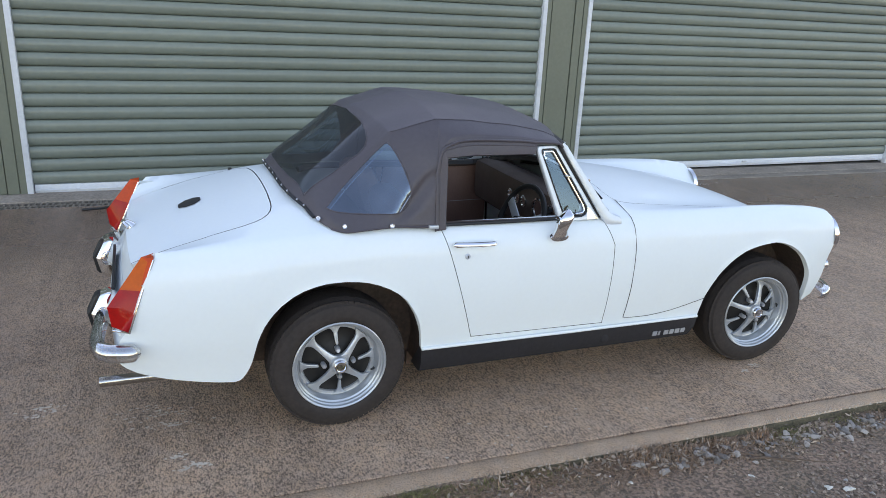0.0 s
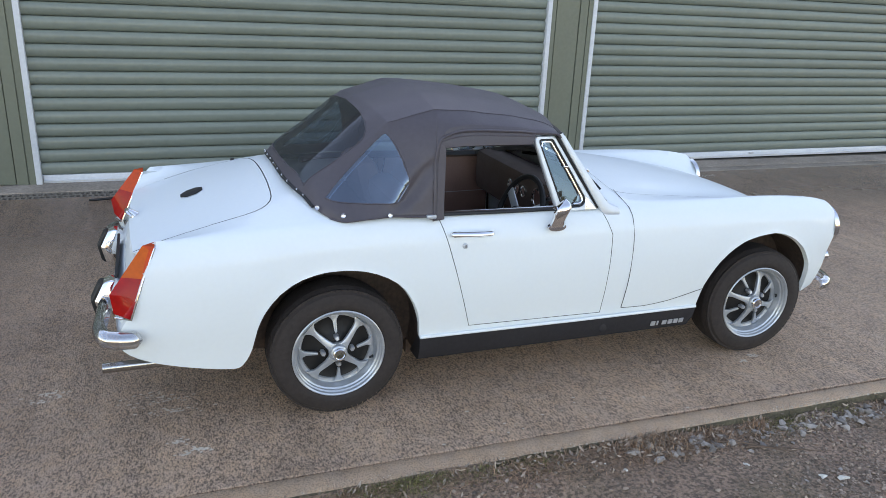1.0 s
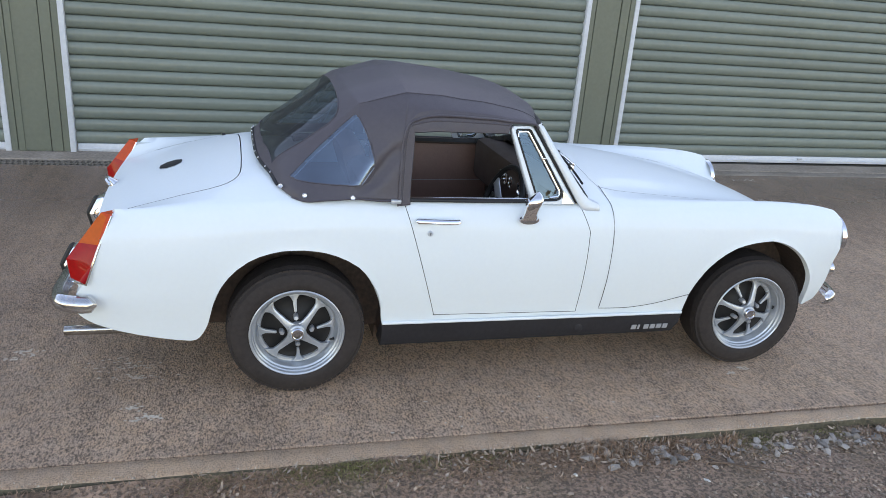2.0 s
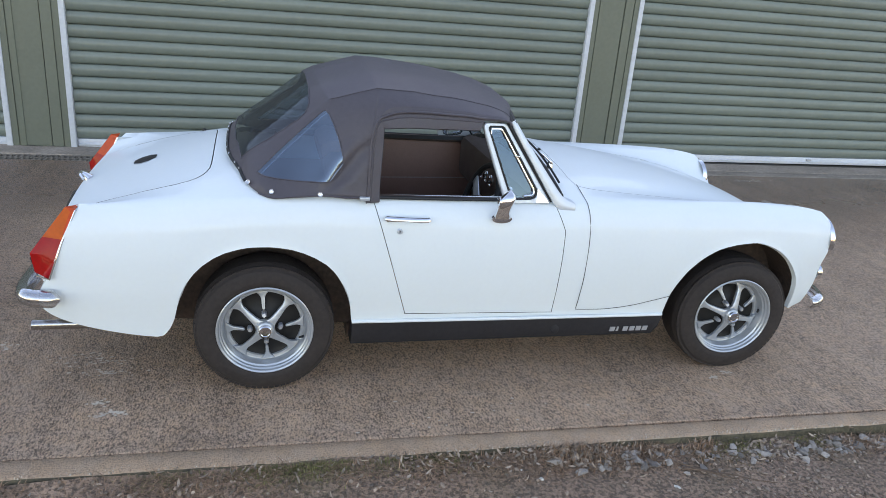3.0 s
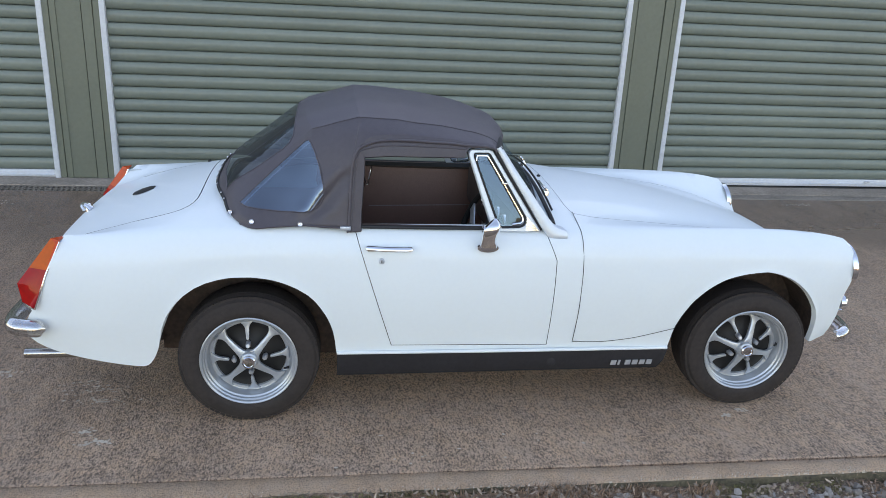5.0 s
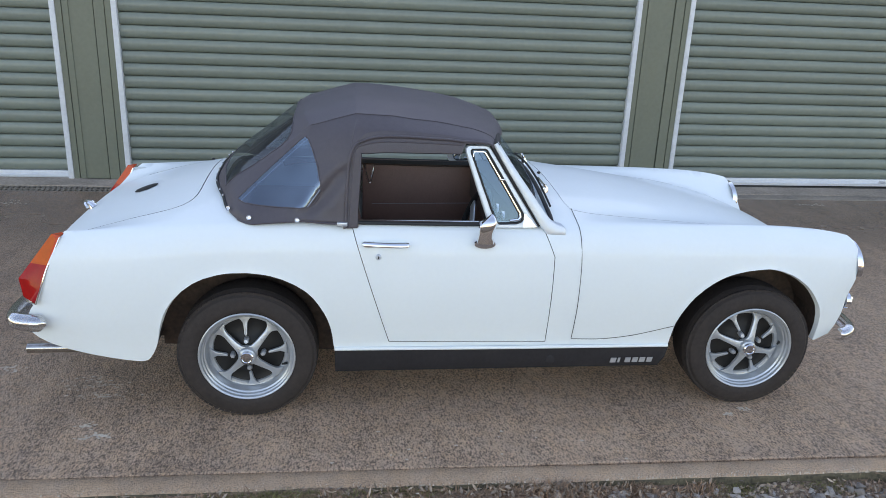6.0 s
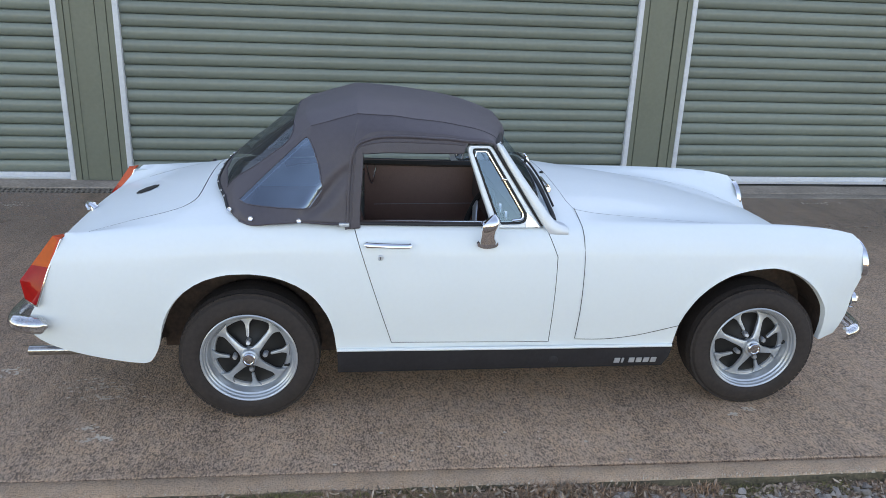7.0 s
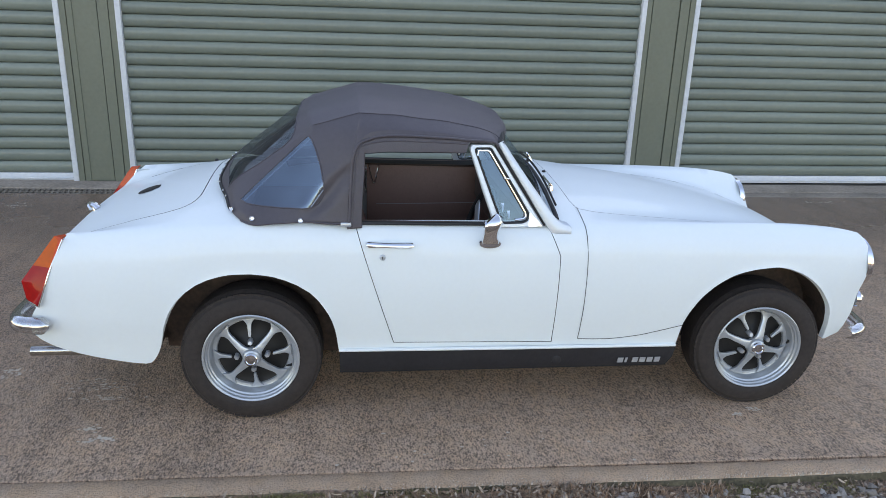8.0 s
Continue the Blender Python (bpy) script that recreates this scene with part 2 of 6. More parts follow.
# ---------------------------------------------------------------- mesh tools
def mesh_from(bm, name, mat, sharp=35):
    me = bpy.data.meshes.new(name)
    bm.to_mesh(me)
    bm.free()
    me.materials.append(mat)
    me.polygons.foreach_set("use_smooth", [True] * len(me.polygons))
    me.set_sharp_from_angle(angle=radians(sharp))
    return me


def part(name, bm, mat, parent, label="", sharp=35, edge=None):
    ob = new(name, mesh_from(bm, name, mat, sharp))
    if edge is not None:
        ob.data.materials.append(edge)
    ob.parent = parent
    return tagged(ob, label)


def thing(name, bm, mat, label, category, group="", kind="", sharp=35):
    return tagged(new(name, mesh_from(bm, name, mat, sharp)), label, category, group, kind)


def holder(name, label, category, m=None, group="", kind=""):
    ob = new(name)
    ob.empty_display_size = 0.1
    if m is not None:
        ob.matrix_basis = m
    return tagged(ob, label, category, group, kind)


def box(bm, x0, x1, y0, y1, z0, z1, bevel=0.0, m=None):
    v = bmesh.ops.create_cube(bm, size=1.0)["verts"]
    for p in v:
        p.co = Vector(((x0 + x1) / 2 + p.co.x * (x1 - x0), (y0 + y1) / 2 + p.co.y * (y1 - y0), (z0 + z1) / 2 + p.co.z * (z1 - z0)))
    if bevel:
        e = list({e for p in v for e in p.link_edges})
        v = bmesh.ops.bevel(bm, geom=e, offset=bevel, segments=2, affect="EDGES", profile=0.5)["verts"]
    if m is not None:
        bmesh.ops.transform(bm, matrix=m, verts=[p for p in v if p.is_valid])
    return bm


def boxed(*a, **k):
    return box(bmesh.new(), *a, **k)


def tube(bm, pts, r, seg=8, closed=False, flat=1.0):
    """A round bar along the points; r is one radius or one per point."""
    pts = [Vector(p) for p in pts]
    k = len(pts)
    rs = r if isinstance(r, (list, tuple)) else [r] * k
    rings, side = [], None
    for i, p in enumerate(pts):
        d = (pts[(i + 1) % k] - pts[i - 1]) if closed else (pts[min(i + 1, k - 1)] - pts[max(i - 1, 0)])
        d.normalize()
        if side is None:
            side = d.orthogonal().normalized()
        side = (side - d * side.dot(d)).normalized()
        up = d.cross(side)
        rings.append([bm.verts.new(p + (side * math.cos(a) + up * math.sin(a) * flat) * rs[i]) for a in [2 * math.pi * j / seg for j in range(seg)]])
    for i in range(k if closed else k - 1):
        a, b = rings[i], rings[(i + 1) % k]
        for j in range(seg):
            bm.faces.new((a[j], a[(j + 1) % seg], b[(j + 1) % seg], b[j]))
    if not closed:
        bm.faces.new(rings[0][::-1])
        bm.faces.new(rings[-1])
    return bm


def lathe(bm, prof, seg=48, closed=True):
    """Turns (radius, y) points about the y axis."""
    rings = []
    for r, y in prof:
        rings.append([bm.verts.new((r * math.cos(a), y, r * math.sin(a))) for a in [2 * math.pi * j / seg for j in range(seg)]] if r > 1e-6 else [bm.verts.new((0, y, 0))])
    for a, b in zip(rings, rings[1:]):
        for j in range(seg):
            q = [a[j % len(a)], a[(j + 1) % seg % len(a)], b[(j + 1) % seg % len(b)], b[j % len(b)]]
            u = list(dict.fromkeys(q))
            if len(u) > 2:
                bm.faces.new(u)
    bmesh.ops.recalc_face_normals(bm, faces=bm.faces)
    return bm


def plate(bm, poly, depth, m=None, bevel=0.0):
    """A flat plate: outline in local x, z; thickness along y from 0 to depth."""
    lo = [bm.verts.new((x, 0, z)) for x, z in poly]
    hi = [bm.verts.new((x, depth, z)) for x, z in poly]
    k = len(poly)
    fs = [bm.faces.new(lo), bm.faces.new(hi[::-1])] + [bm.faces.new((lo[i], hi[i], hi[(i + 1) % k], lo[(i + 1) % k])) for i in range(k)]
    bmesh.ops.recalc_face_normals(bm, faces=fs)
    v = lo + hi
    if bevel:
        v = bmesh.ops.bevel(bm, geom=list({e for f in fs for e in f.edges}), offset=bevel, segments=2, affect="EDGES", profile=0.5)["verts"]
    if m is not None:
        bmesh.ops.transform(bm, matrix=m, verts=[p for p in v if p.is_valid])
    return bm


def skin(bm, grid, flip=False):
    """Quads over rows of points."""
    rows = [[bm.verts.new(p) for p in row] for row in grid]
    for a, b in zip(rows, rows[1:]):
        for j in range(len(a) - 1):
            q = (a[j], a[j + 1], b[j + 1], b[j])
            bm.faces.new(q[::-1] if flip else q)
    return rows


def pchip(table, x):
    """A smooth curve through the table that never overshoots."""
    xs, ys = [p[0] for p in table], [p[1] for p in table]
    if x <= xs[0]:
        return ys[0]
    if x >= xs[-1]:
        return ys[-1]
    h = [b - a for a, b in zip(xs, xs[1:])]
    d = [(b - a) / k for a, b, k in zip(ys, ys[1:], h)]
    s = [d[0]] + [0.0 if p * q <= 0 else 2 * p * q / (p + q) for p, q in zip(d, d[1:])] + [d[-1]]
    i = max(j for j in range(len(h)) if xs[j] <= x)
    t = (x - xs[i]) / h[i]
    return (1 + 2 * t) * (1 - t) ** 2 * ys[i] + t * (1 - t) ** 2 * h[i] * s[i] + t * t * (3 - 2 * t) * ys[i + 1] + t * t * (t - 1) * h[i] * s[i + 1]


def spline(pts, k):
    """Catmull-Rom through points, k steps a span."""
    p = [Vector(q) for q in pts]
    p = [2 * p[0] - p[1]] + p + [2 * p[-1] - p[-2]]
    out = []
    for a, b, c, d in zip(p, p[1:], p[2:], p[3:]):
        for i in range(k):
            t = i / k
            out.append(0.5 * (2 * b + (c - a) * t + (2 * a - 5 * b + 4 * c - d) * t * t + (3 * b - a - 3 * c + d) * t ** 3))
    return out + [p[-2]]


def cut_out(bm, poly, axes, test, gap=0.0, extra=()):
    """Cuts the convex outline (in two axes) out of the skin where test holds; returns the piece, drawn in by gap."""
    mark = bm.faces.layers.int.get("cut") or bm.faces.layers.int.new("cut")
    area = sum(a[0] * b[1] - b[0] * a[1] for a, b in zip(poly, poly[1:] + poly[:1]))
    if area < 0:
        poly = poly[::-1]
    planes = []
    for a, b in zip(poly, poly[1:] + poly[:1]):
        co, no = Vector((0, 0, 0)), Vector((0, 0, 0))
        co[axes[0]], co[axes[1]] = a
        no[axes[0]], no[axes[1]] = b[1] - a[1], a[0] - b[0]
        planes.append((co, no.normalized()))
    planes += [(Vector(c), Vector(d).normalized()) for c, d in extra]
    fs = [f for f in bm.faces if test(f.calc_center_median())]
    for co, no in planes:
        geom = list({g for f in fs for g in (f, *f.edges, *f.verts)})
        res = bmesh.ops.bisect_plane(bm, geom=geom, plane_co=co, plane_no=no, dist=1e-6)
        fs = [f for f in res["geom"] if isinstance(f, bmesh.types.BMFace) and (f.calc_center_median() - co).dot(no) < 0]
    for f in bm.faces:
        f[mark] = 0
    inside = set(fs)
    for f in bm.faces:
        if f in inside:
            f[mark] = 1
    piece = bm.copy()
    pm = piece.faces.layers.int.get("cut")
    bmesh.ops.delete(piece, geom=[f for f in piece.faces if f[pm] == 0], context="FACES")
    bmesh.ops.delete(bm, geom=[f for f in bm.faces if f[mark] == 1], context="FACES")
    if gap:
        for co, no in planes:
            bmesh.ops.bisect_plane(piece, geom=list(piece.faces) + list(piece.edges) + list(piece.verts), plane_co=co - no * gap, plane_no=no, clear_outer=True, dist=1e-6)
    return piece


def flange(bm, depth, dark=lambda v: True):
    """Turns the open edges of a skin inwards."""
    bm.normal_update()
    edges = [e for e in bm.edges if e.is_boundary]
    norm = {v: v.normal.copy() for e in edges for v in e.verts}
    co = {tuple(round(c, 6) for c in v.co): n for v, n in norm.items()}
    made = bmesh.ops.extrude_edge_only(bm, edges=edges)["geom"]
    for v in made:
        if isinstance(v, bmesh.types.BMFace) and dark(v.calc_center_median()):
            v.material_index = 1
        if isinstance(v, bmesh.types.BMVert):
            n = co.get(tuple(round(c, 6) for c in v.co))
            if n is not None:
                v.co -= n * depth
    return bm


def mirrored(bm):
    """The same mesh on the other side of the car."""
    b = bm.copy()
    bmesh.ops.scale(b, vec=(1, -1, 1), verts=b.verts)
    bmesh.ops.reverse_faces(b, faces=b.faces)
    return b


# ---------------------------------------------------------------- ground
SLAB = 0.012          # top of the concrete


def edge_y(x):
    return -1.095 - 0.016 * x


def grid_plane(bm, xs, ys, z):
    skin(bm, [[(x, y, z(x, y)) for x in xs] for y in ys])
    return bm


def spread(a, b, k):
    return [a + (b - a) * i / k for i in range(k + 1)]


def soil_height(x, y):
    d = edge_y(x) - y
    n = noise.noise(Vector((x * 1.7, y * 1.7, 3))) * 0.02 + noise.noise(Vector((x * 7, y * 7, 9))) * 0.010 + noise.noise(Vector((x * 21, y * 21, 5))) * 0.004
    if d < -0.01:
        return -0.05
    return -0.052 + (0.031 + 0.027 * (1 - min(max((x - 1.0) / 0.8, 0), 1))) * math.exp(-max(d, 0) * 7) + (n if d < 12 and abs(x) < 12 else 0)


bm = bmesh.new()
xs = [-400, -120, -40, -15] + spread(-8, -3, 10) + spread(-2.5, 5, 190) + spread(5.5, 10, 10) + [18, 45, 130, 400]
ys = [-400, -120, -40, -18, -9] + spread(-6, -2.6, 16) + spread(-2.55, -0.95, 56) + [0.5, 3.4, 12, 40, 150, 400]
grid_plane(bm, xs, ys, lambda x, y: soil_height(x, y) if y < -0.9 else -0.12)
thing("ground", bm, SOIL, "damp dark earth and gravel track beside the concrete", "ground", kind="structure", sharp=80)

bm = bmesh.new()
xs = [-14, -9, -6] + spread(-4, 6, 400) + [8, 11, 15]
top = []
for y_of, up in ((lambda x: edge_y(x) + 0.104 + 0.004 * noise.noise(Vector((x * 6, 2, 2))), 0.0005), (lambda x: edge_y(x) + 0.110, 0.0022), (lambda x: edge_y(x) + 0.118, 0.0022), (lambda x: edge_y(x) + 0.126, 0.0), (lambda x: edge_y(x) + 0.2, 0.0), (lambda x: -0.2, 0.0), (lambda x: 1.5, 0.0), (lambda x: 3.098, 0.0)):
    top.append([(x, y_of(x), SLAB + up * (1 + 0.8 * noise.noise(Vector((x * 4, 0, 1))))) for x in xs])
rows = skin(bm, [[(x, edge_y(x) + 0.105, -0.2) for x in xs]] + top + [[(x, 3.098, -0.2) for x in xs]])
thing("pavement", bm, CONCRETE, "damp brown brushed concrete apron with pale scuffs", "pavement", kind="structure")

bm = bmesh.new()
prof = [(0.1035, -0.2), (0.1025, -0.004), (0.098, 0.001), (0.06, 0.002), (0.014, 0.001), (0.005, -0.003), (0.001, -0.012), (-0.001, -0.035), (-0.002, -0.2)]
xs = [-14, -9, -6, -4] + spread(-2.6, 5, 250) + [8, 11, 15]
rows = []
for d, z in prof[::-1]:
    rows.append([(x, edge_y(x) + d - (0.007 * min(max((x - 0.7) / 0.7, 0), 1) if d > 0.09 else 0) + (noise.noise(Vector((x * 9, d * 30, 1))) * 0.006 + noise.noise(Vector((x * 2, 0, 4))) * 0.006 if d < 0.09 else 0), z + (SLAB + noise.noise(Vector((x * 11, d * 20, 7))) * 0.003 if z > -0.1 else 0)) for x in xs])
skin(bm, rows)
kerb = thing("kerb", bm, KERB, "worn pale concrete slab edge with a dark brown-green upright face", "kerb", kind="structure", sharp=60)
kerb.data.materials.append(KERB_FACE)
for p in kerb.data.polygons:          # the upright face takes a darker brown-green
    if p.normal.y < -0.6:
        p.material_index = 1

# threshold strip along the wall, with the drain in front of it
thing("trim", boxed(-14, 15, 3.295, 4.2, -0.3, 0.018, 0.008), THRESHOLD, "brown concrete threshold below the roller doors", "threshold", kind="structure")
bm = boxed(-14, 15, 3.10, 3.293, -0.3, -0.11)
drain = thing("drain_channel", bm, DARK, "dark slotted drain channel along the doors", "drain", kind="structure")
bm = bmesh.new()
for y0, y1 in ((3.10, 3.118), (3.186, 3.205), (3.274, 3.293)):
    box(bm, -14, 15, y0, y1, -0.03, 0.010)
for i in range(210):
    x = -3.6 + i * 0.043
    for j in range(2):
        box(bm, x + 0.0215 * j, x + 0.0215 * j + 0.015, 3.118 + 0.087 * j, 3.186 + 0.088 * j, -0.03, 0.0095)
part("grating", bm, IRON, drain, "slotted iron grating")
part("drain_cover", boxed(2.1, 15, 3.106, 3.287, -0.02, 0.0135, 0.003), THRESHOLD, drain, "silted-up stretch of the drain")


# ---------------------------------------------------------------- building with roller doors
WY = 3.58
SLAT, Z0, NSLAT = 0.1073, 0.0925, 29
bm = boxed(-14, 15, WY + 0.02, WY + 0.3, 3.3, 3.72)
for x0, x1 in ((-14, -6.9), (-2.10, -1.645), (3.075, 3.545), (8.35, 15)):
    box(bm, x0, x1, WY + 0.06, WY + 0.3, 0, 3.3)
thing("wall_north", bm, GREENPOST, "green painted steel front of the workshop building", "wall", kind="structure")
thing("wall_back", boxed(-14, 15, 12, 12.2, 0, 3.72), GREENPOST, "green steel back wall of the workshop", "wall", kind="structure")
thing("roof", boxed(-14.2, 15.2, WY - 0.10, 12.4, 3.72, 3.80), GREENPOST, "green sheet roof of the workshop", "roof", kind="structure")


def door_post(x0, x1):
    """A pressed-steel post: two grooved flanges and a flat web."""
    p = holder("door_post", "olive green pressed steel post between roller doors", "post", pose(x0, WY, 0), "posts between the doors", "structure")
    w = x1 - x0
    lip = [(0, 0.04), (0, 0.0), (0.048, 0.0), (0.051, 0.012), (0.056, 0.012), (0.059, 0.0)]
    for name, pts in (("flange", lip + [(0.104, 0.0), (0.107, 0.009)]), ("web", [(0.107, 0.009), (0.20, 0.010), (w - 0.152, 0.009), (w - 0.146, 0.032)]),
                      ("flange", [(w - 0.146, 0.032), (w - 0.143, 0.0)] + [(w - a, b) for a, b in lip[::-1]])):
        bm = bmesh.new()
        skin(bm, [[(a, b, z) for a, b in pts] for z in (0.006, 1.1, 2.2, 3.3)])
        part(name, bm, GREENPOST, p, sharp=20)
    part("foot", boxed(0.06, w - 0.04, -0.012, 0.05, 0.006, 0.018, 0.002), STEEL, p, "grey steel foot plate")
    return p


door_post(-2.10, -1.645)
door_post(3.075, 3.545)


LEVEL = 0.0045          # the doors hang a hair out of level


def roller_door(name, x0, x1):
    """Curved slats between two pale guide rails, with a pale bottom bar."""
    d = holder(name, "closed green roller shutter with pale guide rails and bottom bar", "roller door", pose(x0, WY, 0), "roller doors", "structure")
    w = x1 - x0
    for a in (-0.045, w):
        part("guide_rail", boxed(a, a + 0.045, -0.012, 0.09, 0.006, 3.3, 0.004), WHITEBAR, d, "pale grey guide rail")
    bm = boxed(0.005, w - 0.005, 0.03, 0.075, Z0 - 0.075, Z0, 0.004)
    box(bm, 0.005, w - 0.005, 0.018, 0.031, Z0 - 0.052, Z0 - 0.042, 0.002)
    bar = part("bottom_bar", bm, WHITEBAR, d, "off-white bottom bar")
    bar.matrix_basis = pose(0, 0, LEVEL * x0, 0, -math.degrees(LEVEL), 0)
    part("lock", boxed(w / 2 - 0.03, w / 2 + 0.03, 0.012, 0.03, Z0 - 0.034, Z0 - 0.017, 0.003), STEEL, bar, "small grey bolt lock")
    part("seal", boxed(0.005, w - 0.005, 0.036, 0.07, -0.02, 0.03, 0.004), SEAL, d, "black rubber bottom seal")
    bm = bmesh.new()
    prof = [(0.062, 0.0), (0.050, 0.0015), (0.0425, 0.004), (0.0345, 0.012), (0.0280, 0.024), (0.0238, 0.040), (0.0225, 0.056), (0.0238, 0.072), (0.0278, 0.087), (0.033, 0.098), (0.039, SLAT - 0.003), (0.062, SLAT - 0.0015)]
    skin(bm, [[(x, y, z) for x in (0.0, w)] for y, z in prof])
    me = mesh_from(bm, "slat", GREEN, 60)
    for i in range(NSLAT):
        s = new("slat", me)
        s.parent = d
        s.location = (0, (i * 37 % 5 - 2) * 0.0007, Z0 + i * SLAT + LEVEL * x0)
        s.rotation_euler = (0, -LEVEL, 0)
    part("backing", boxed(-0.03, w + 0.03, 0.1, 0.14, 0.006, 3.3), SEAL, d, "dark inside of the shutter")
    return d


roller_door("door_1", -6.83, -2.145)
roller_door("door_2", -1.60, 3.03)
roller_door("door_3", 3.59, 8.29)


# ---------------------------------------------------------------- the car (front towards +x, rear axle at x = 0)
car = holder("sports_car", "white two-seat convertible sports car with a raised black soft top", "car",
             Matrix.Translation((0, -0.62, 0)) @ pose(0, 0, 0, 0.9) @ Matrix.Translation((0, 0.62, 0)))

ZC = [(-0.62, 0.674), (-0.56, 0.716), (-0.5, 0.749), (-0.4, 0.790), (-0.24, 0.843), (-0.145, 0.874), (0, 0.89), (0.6, 0.905), (1.1, 0.906), (1.21, 0.898), (1.3, 0.887), (1.67, 0.833), (2.0, 0.767), (2.25, 0.694), (2.36, 0.642), (2.42, 0.59)]
ZCR = [(-0.62, 0.754), (-0.38, 0.768), (-0.09, 0.79), (0.2, 0.797), (0.4, 0.790), (0.8, 0.785), (1.2, 0.787), (1.5, 0.788), (1.9, 0.786), (2.12, 0.780), (2.26, 0.770), (2.36, 0.756), (2.42, 0.742)]
HCR = [(-0.62, 0.57), (0, 0.575), (0.4, 0.582), (1.2, 0.568), (1.6, 0.548), (2.1, 0.535), (2.42, 0.535)]
HB = [(-0.62, 0.44), (0, 0.45), (1.2, 0.48), (1.6, 0.45), (2.1, 0.40), (2.42, 0.36)]
ZB = [(-0.62, 0.674), (-0.56, 0.709), (-0.5, 0.737), (-0.4, 0.770), (-0.1, 0.828), (0, 0.832), (1.15, 0.826), (1.3, 0.806), (1.67, 0.772), (2.0, 0.735), (2.25, 0.675), (2.36, 0.63), (2.42, 0.585)]
HW = [(-0.62, 0.637), (-0.3, 0.655), (0.3, 0.655), (1.2, 0.652), (1.7, 0.655), (2.0, 0.657), (2.3, 0.642), (2.42, 0.615)]
LOW = [(-0.62, 0.40), (-0.60, 0.362), (-0.57, 0.330), (-0.53, 0.303), (-0.48, 0.280), (-0.42, 0.262), (-0.385, 0.257), (-0.365, 0.262), (-0.342, 0.290), (-0.322, 0.335), (-0.303, 0.406),
       (-0.278, 0.468), (-0.216, 0.545), (-0.138, 0.592), (-0.042, 0.613), (0.012, 0.614), (0.081, 0.606), (0.140, 0.589), (0.225, 0.541), (0.273, 0.482), (0.308, 0.408), (0.320, 0.346), (0.3265, 0.300),
       (1.0, 0.298), (1.674, 0.292), (1.678, 0.33), (1.685, 0.388), (1.710, 0.454), (1.748, 0.512), (1.806, 0.564), (1.876, 0.600), (1.955, 0.618), (2.037, 0.625), (2.095, 0.615), (2.142, 0.598), (2.195, 0.567), (2.242, 0.527), (2.277, 0.484), (2.305, 0.44), (2.326, 0.364), (2.332, 0.300), (2.36, 0.297), (2.42, 0.318)]
TAIL = [(0.28, 0.11), (0.4, 0.145), (0.5, 0.130), (0.6, 0.097), (0.65, 0.075), (0.70, 0.046), (0.73, 0.022), (0.754, 0.0)]
NOSE = [(0.28, -0.035), (0.32, -0.004), (0.36, 0.012), (0.44, 0.027), (0.5, 0.028), (0.55, 0.042), (0.60, 0.053), (0.65, 0.055), (0.70, 0.041), (0.745, 0.005)]


LOW = [(x, z + (0.011 if z > 0.34 and -0.33 < x < 2.33 else 0.0)) for x, z in LOW]


def smooth01(t):
    t = min(max(t, 0), 1)
    return t * t * (3 - 2 * t)


def tail_bow(h):
    return 0.028 * max(0, 1 - (h / 0.6) ** 2)


def body_point(x, h, z):
    """Slants the ends of the body: the tail leans out towards its foot, the wings round into the nose."""
    a, b = smooth01((-0.36 - x) / 0.26), smooth01((x - 2.30) / 0.12)
    round_tail = 0.032 * a * max(0, h - 0.55) / 0.09 * (0.1 + 0.9 * smooth01((z - 0.45) / 0.08)) - a * tail_bow(h)
    round_nose = 0.03 * b * max(0, (h - 0.55) / 0.1)
    return Vector((x - a * pchip(TAIL, z) + round_tail + b * pchip(NOSE, z) * smooth01((h - 0.25) / 0.15) - round_nose, -h, z))


def side_h(x, z):
    """Half width of the body side at a height."""
    zc, hc, hw = pchip(ZCR, x), pchip(HCR, x), pchip(HW, x)
    d = hw - hc
    flare = 0.0
    low = pchip(LOW, x)
    if low > 0.36:
        flare = 0.003 * max(0, 1 - (z - low) / 0.025) ** 2 * smooth01((low - 0.36) / 0.1)
    return flare + pchip([(0.25, hw - 0.040), (0.33, hw - 0.028), (0.45, hw - 0.008), (0.57, hw), (zc - 0.10, hc + 0.90 * d), (zc - 0.055, hc + 0.72 * d), (zc - 0.022, hc + 0.42 * d), (zc - 0.006, hc + 0.17 * d), (zc, hc)], z)


def body_section(x):
    zc, zb, zcr, hb, hc = (pchip(t, x) for t in (ZC, ZB, ZCR, HB, HCR))
    deck = [(-0.3 * hb, zc - 0.12 * (zc - zb)), (0, zc), (0.3 * hb, zc - 0.10 * (zc - zb)), (0.65 * hb, zc - 0.45 * (zc - zb)), (hb, zb), (hc, zcr)]
    out = [(hc * (i / 13), pchip(deck, hc * (i / 13))) for i in range(14)]
    low = pchip(LOW, x)
    for i in range(1, 21):
        t = i / 20
        z = zcr + (low - zcr) * (0.35 * t + 0.65 * t * t)
        out.append((side_h(x, z), z))
    return [body_point(x, h, z) for h, z in out]


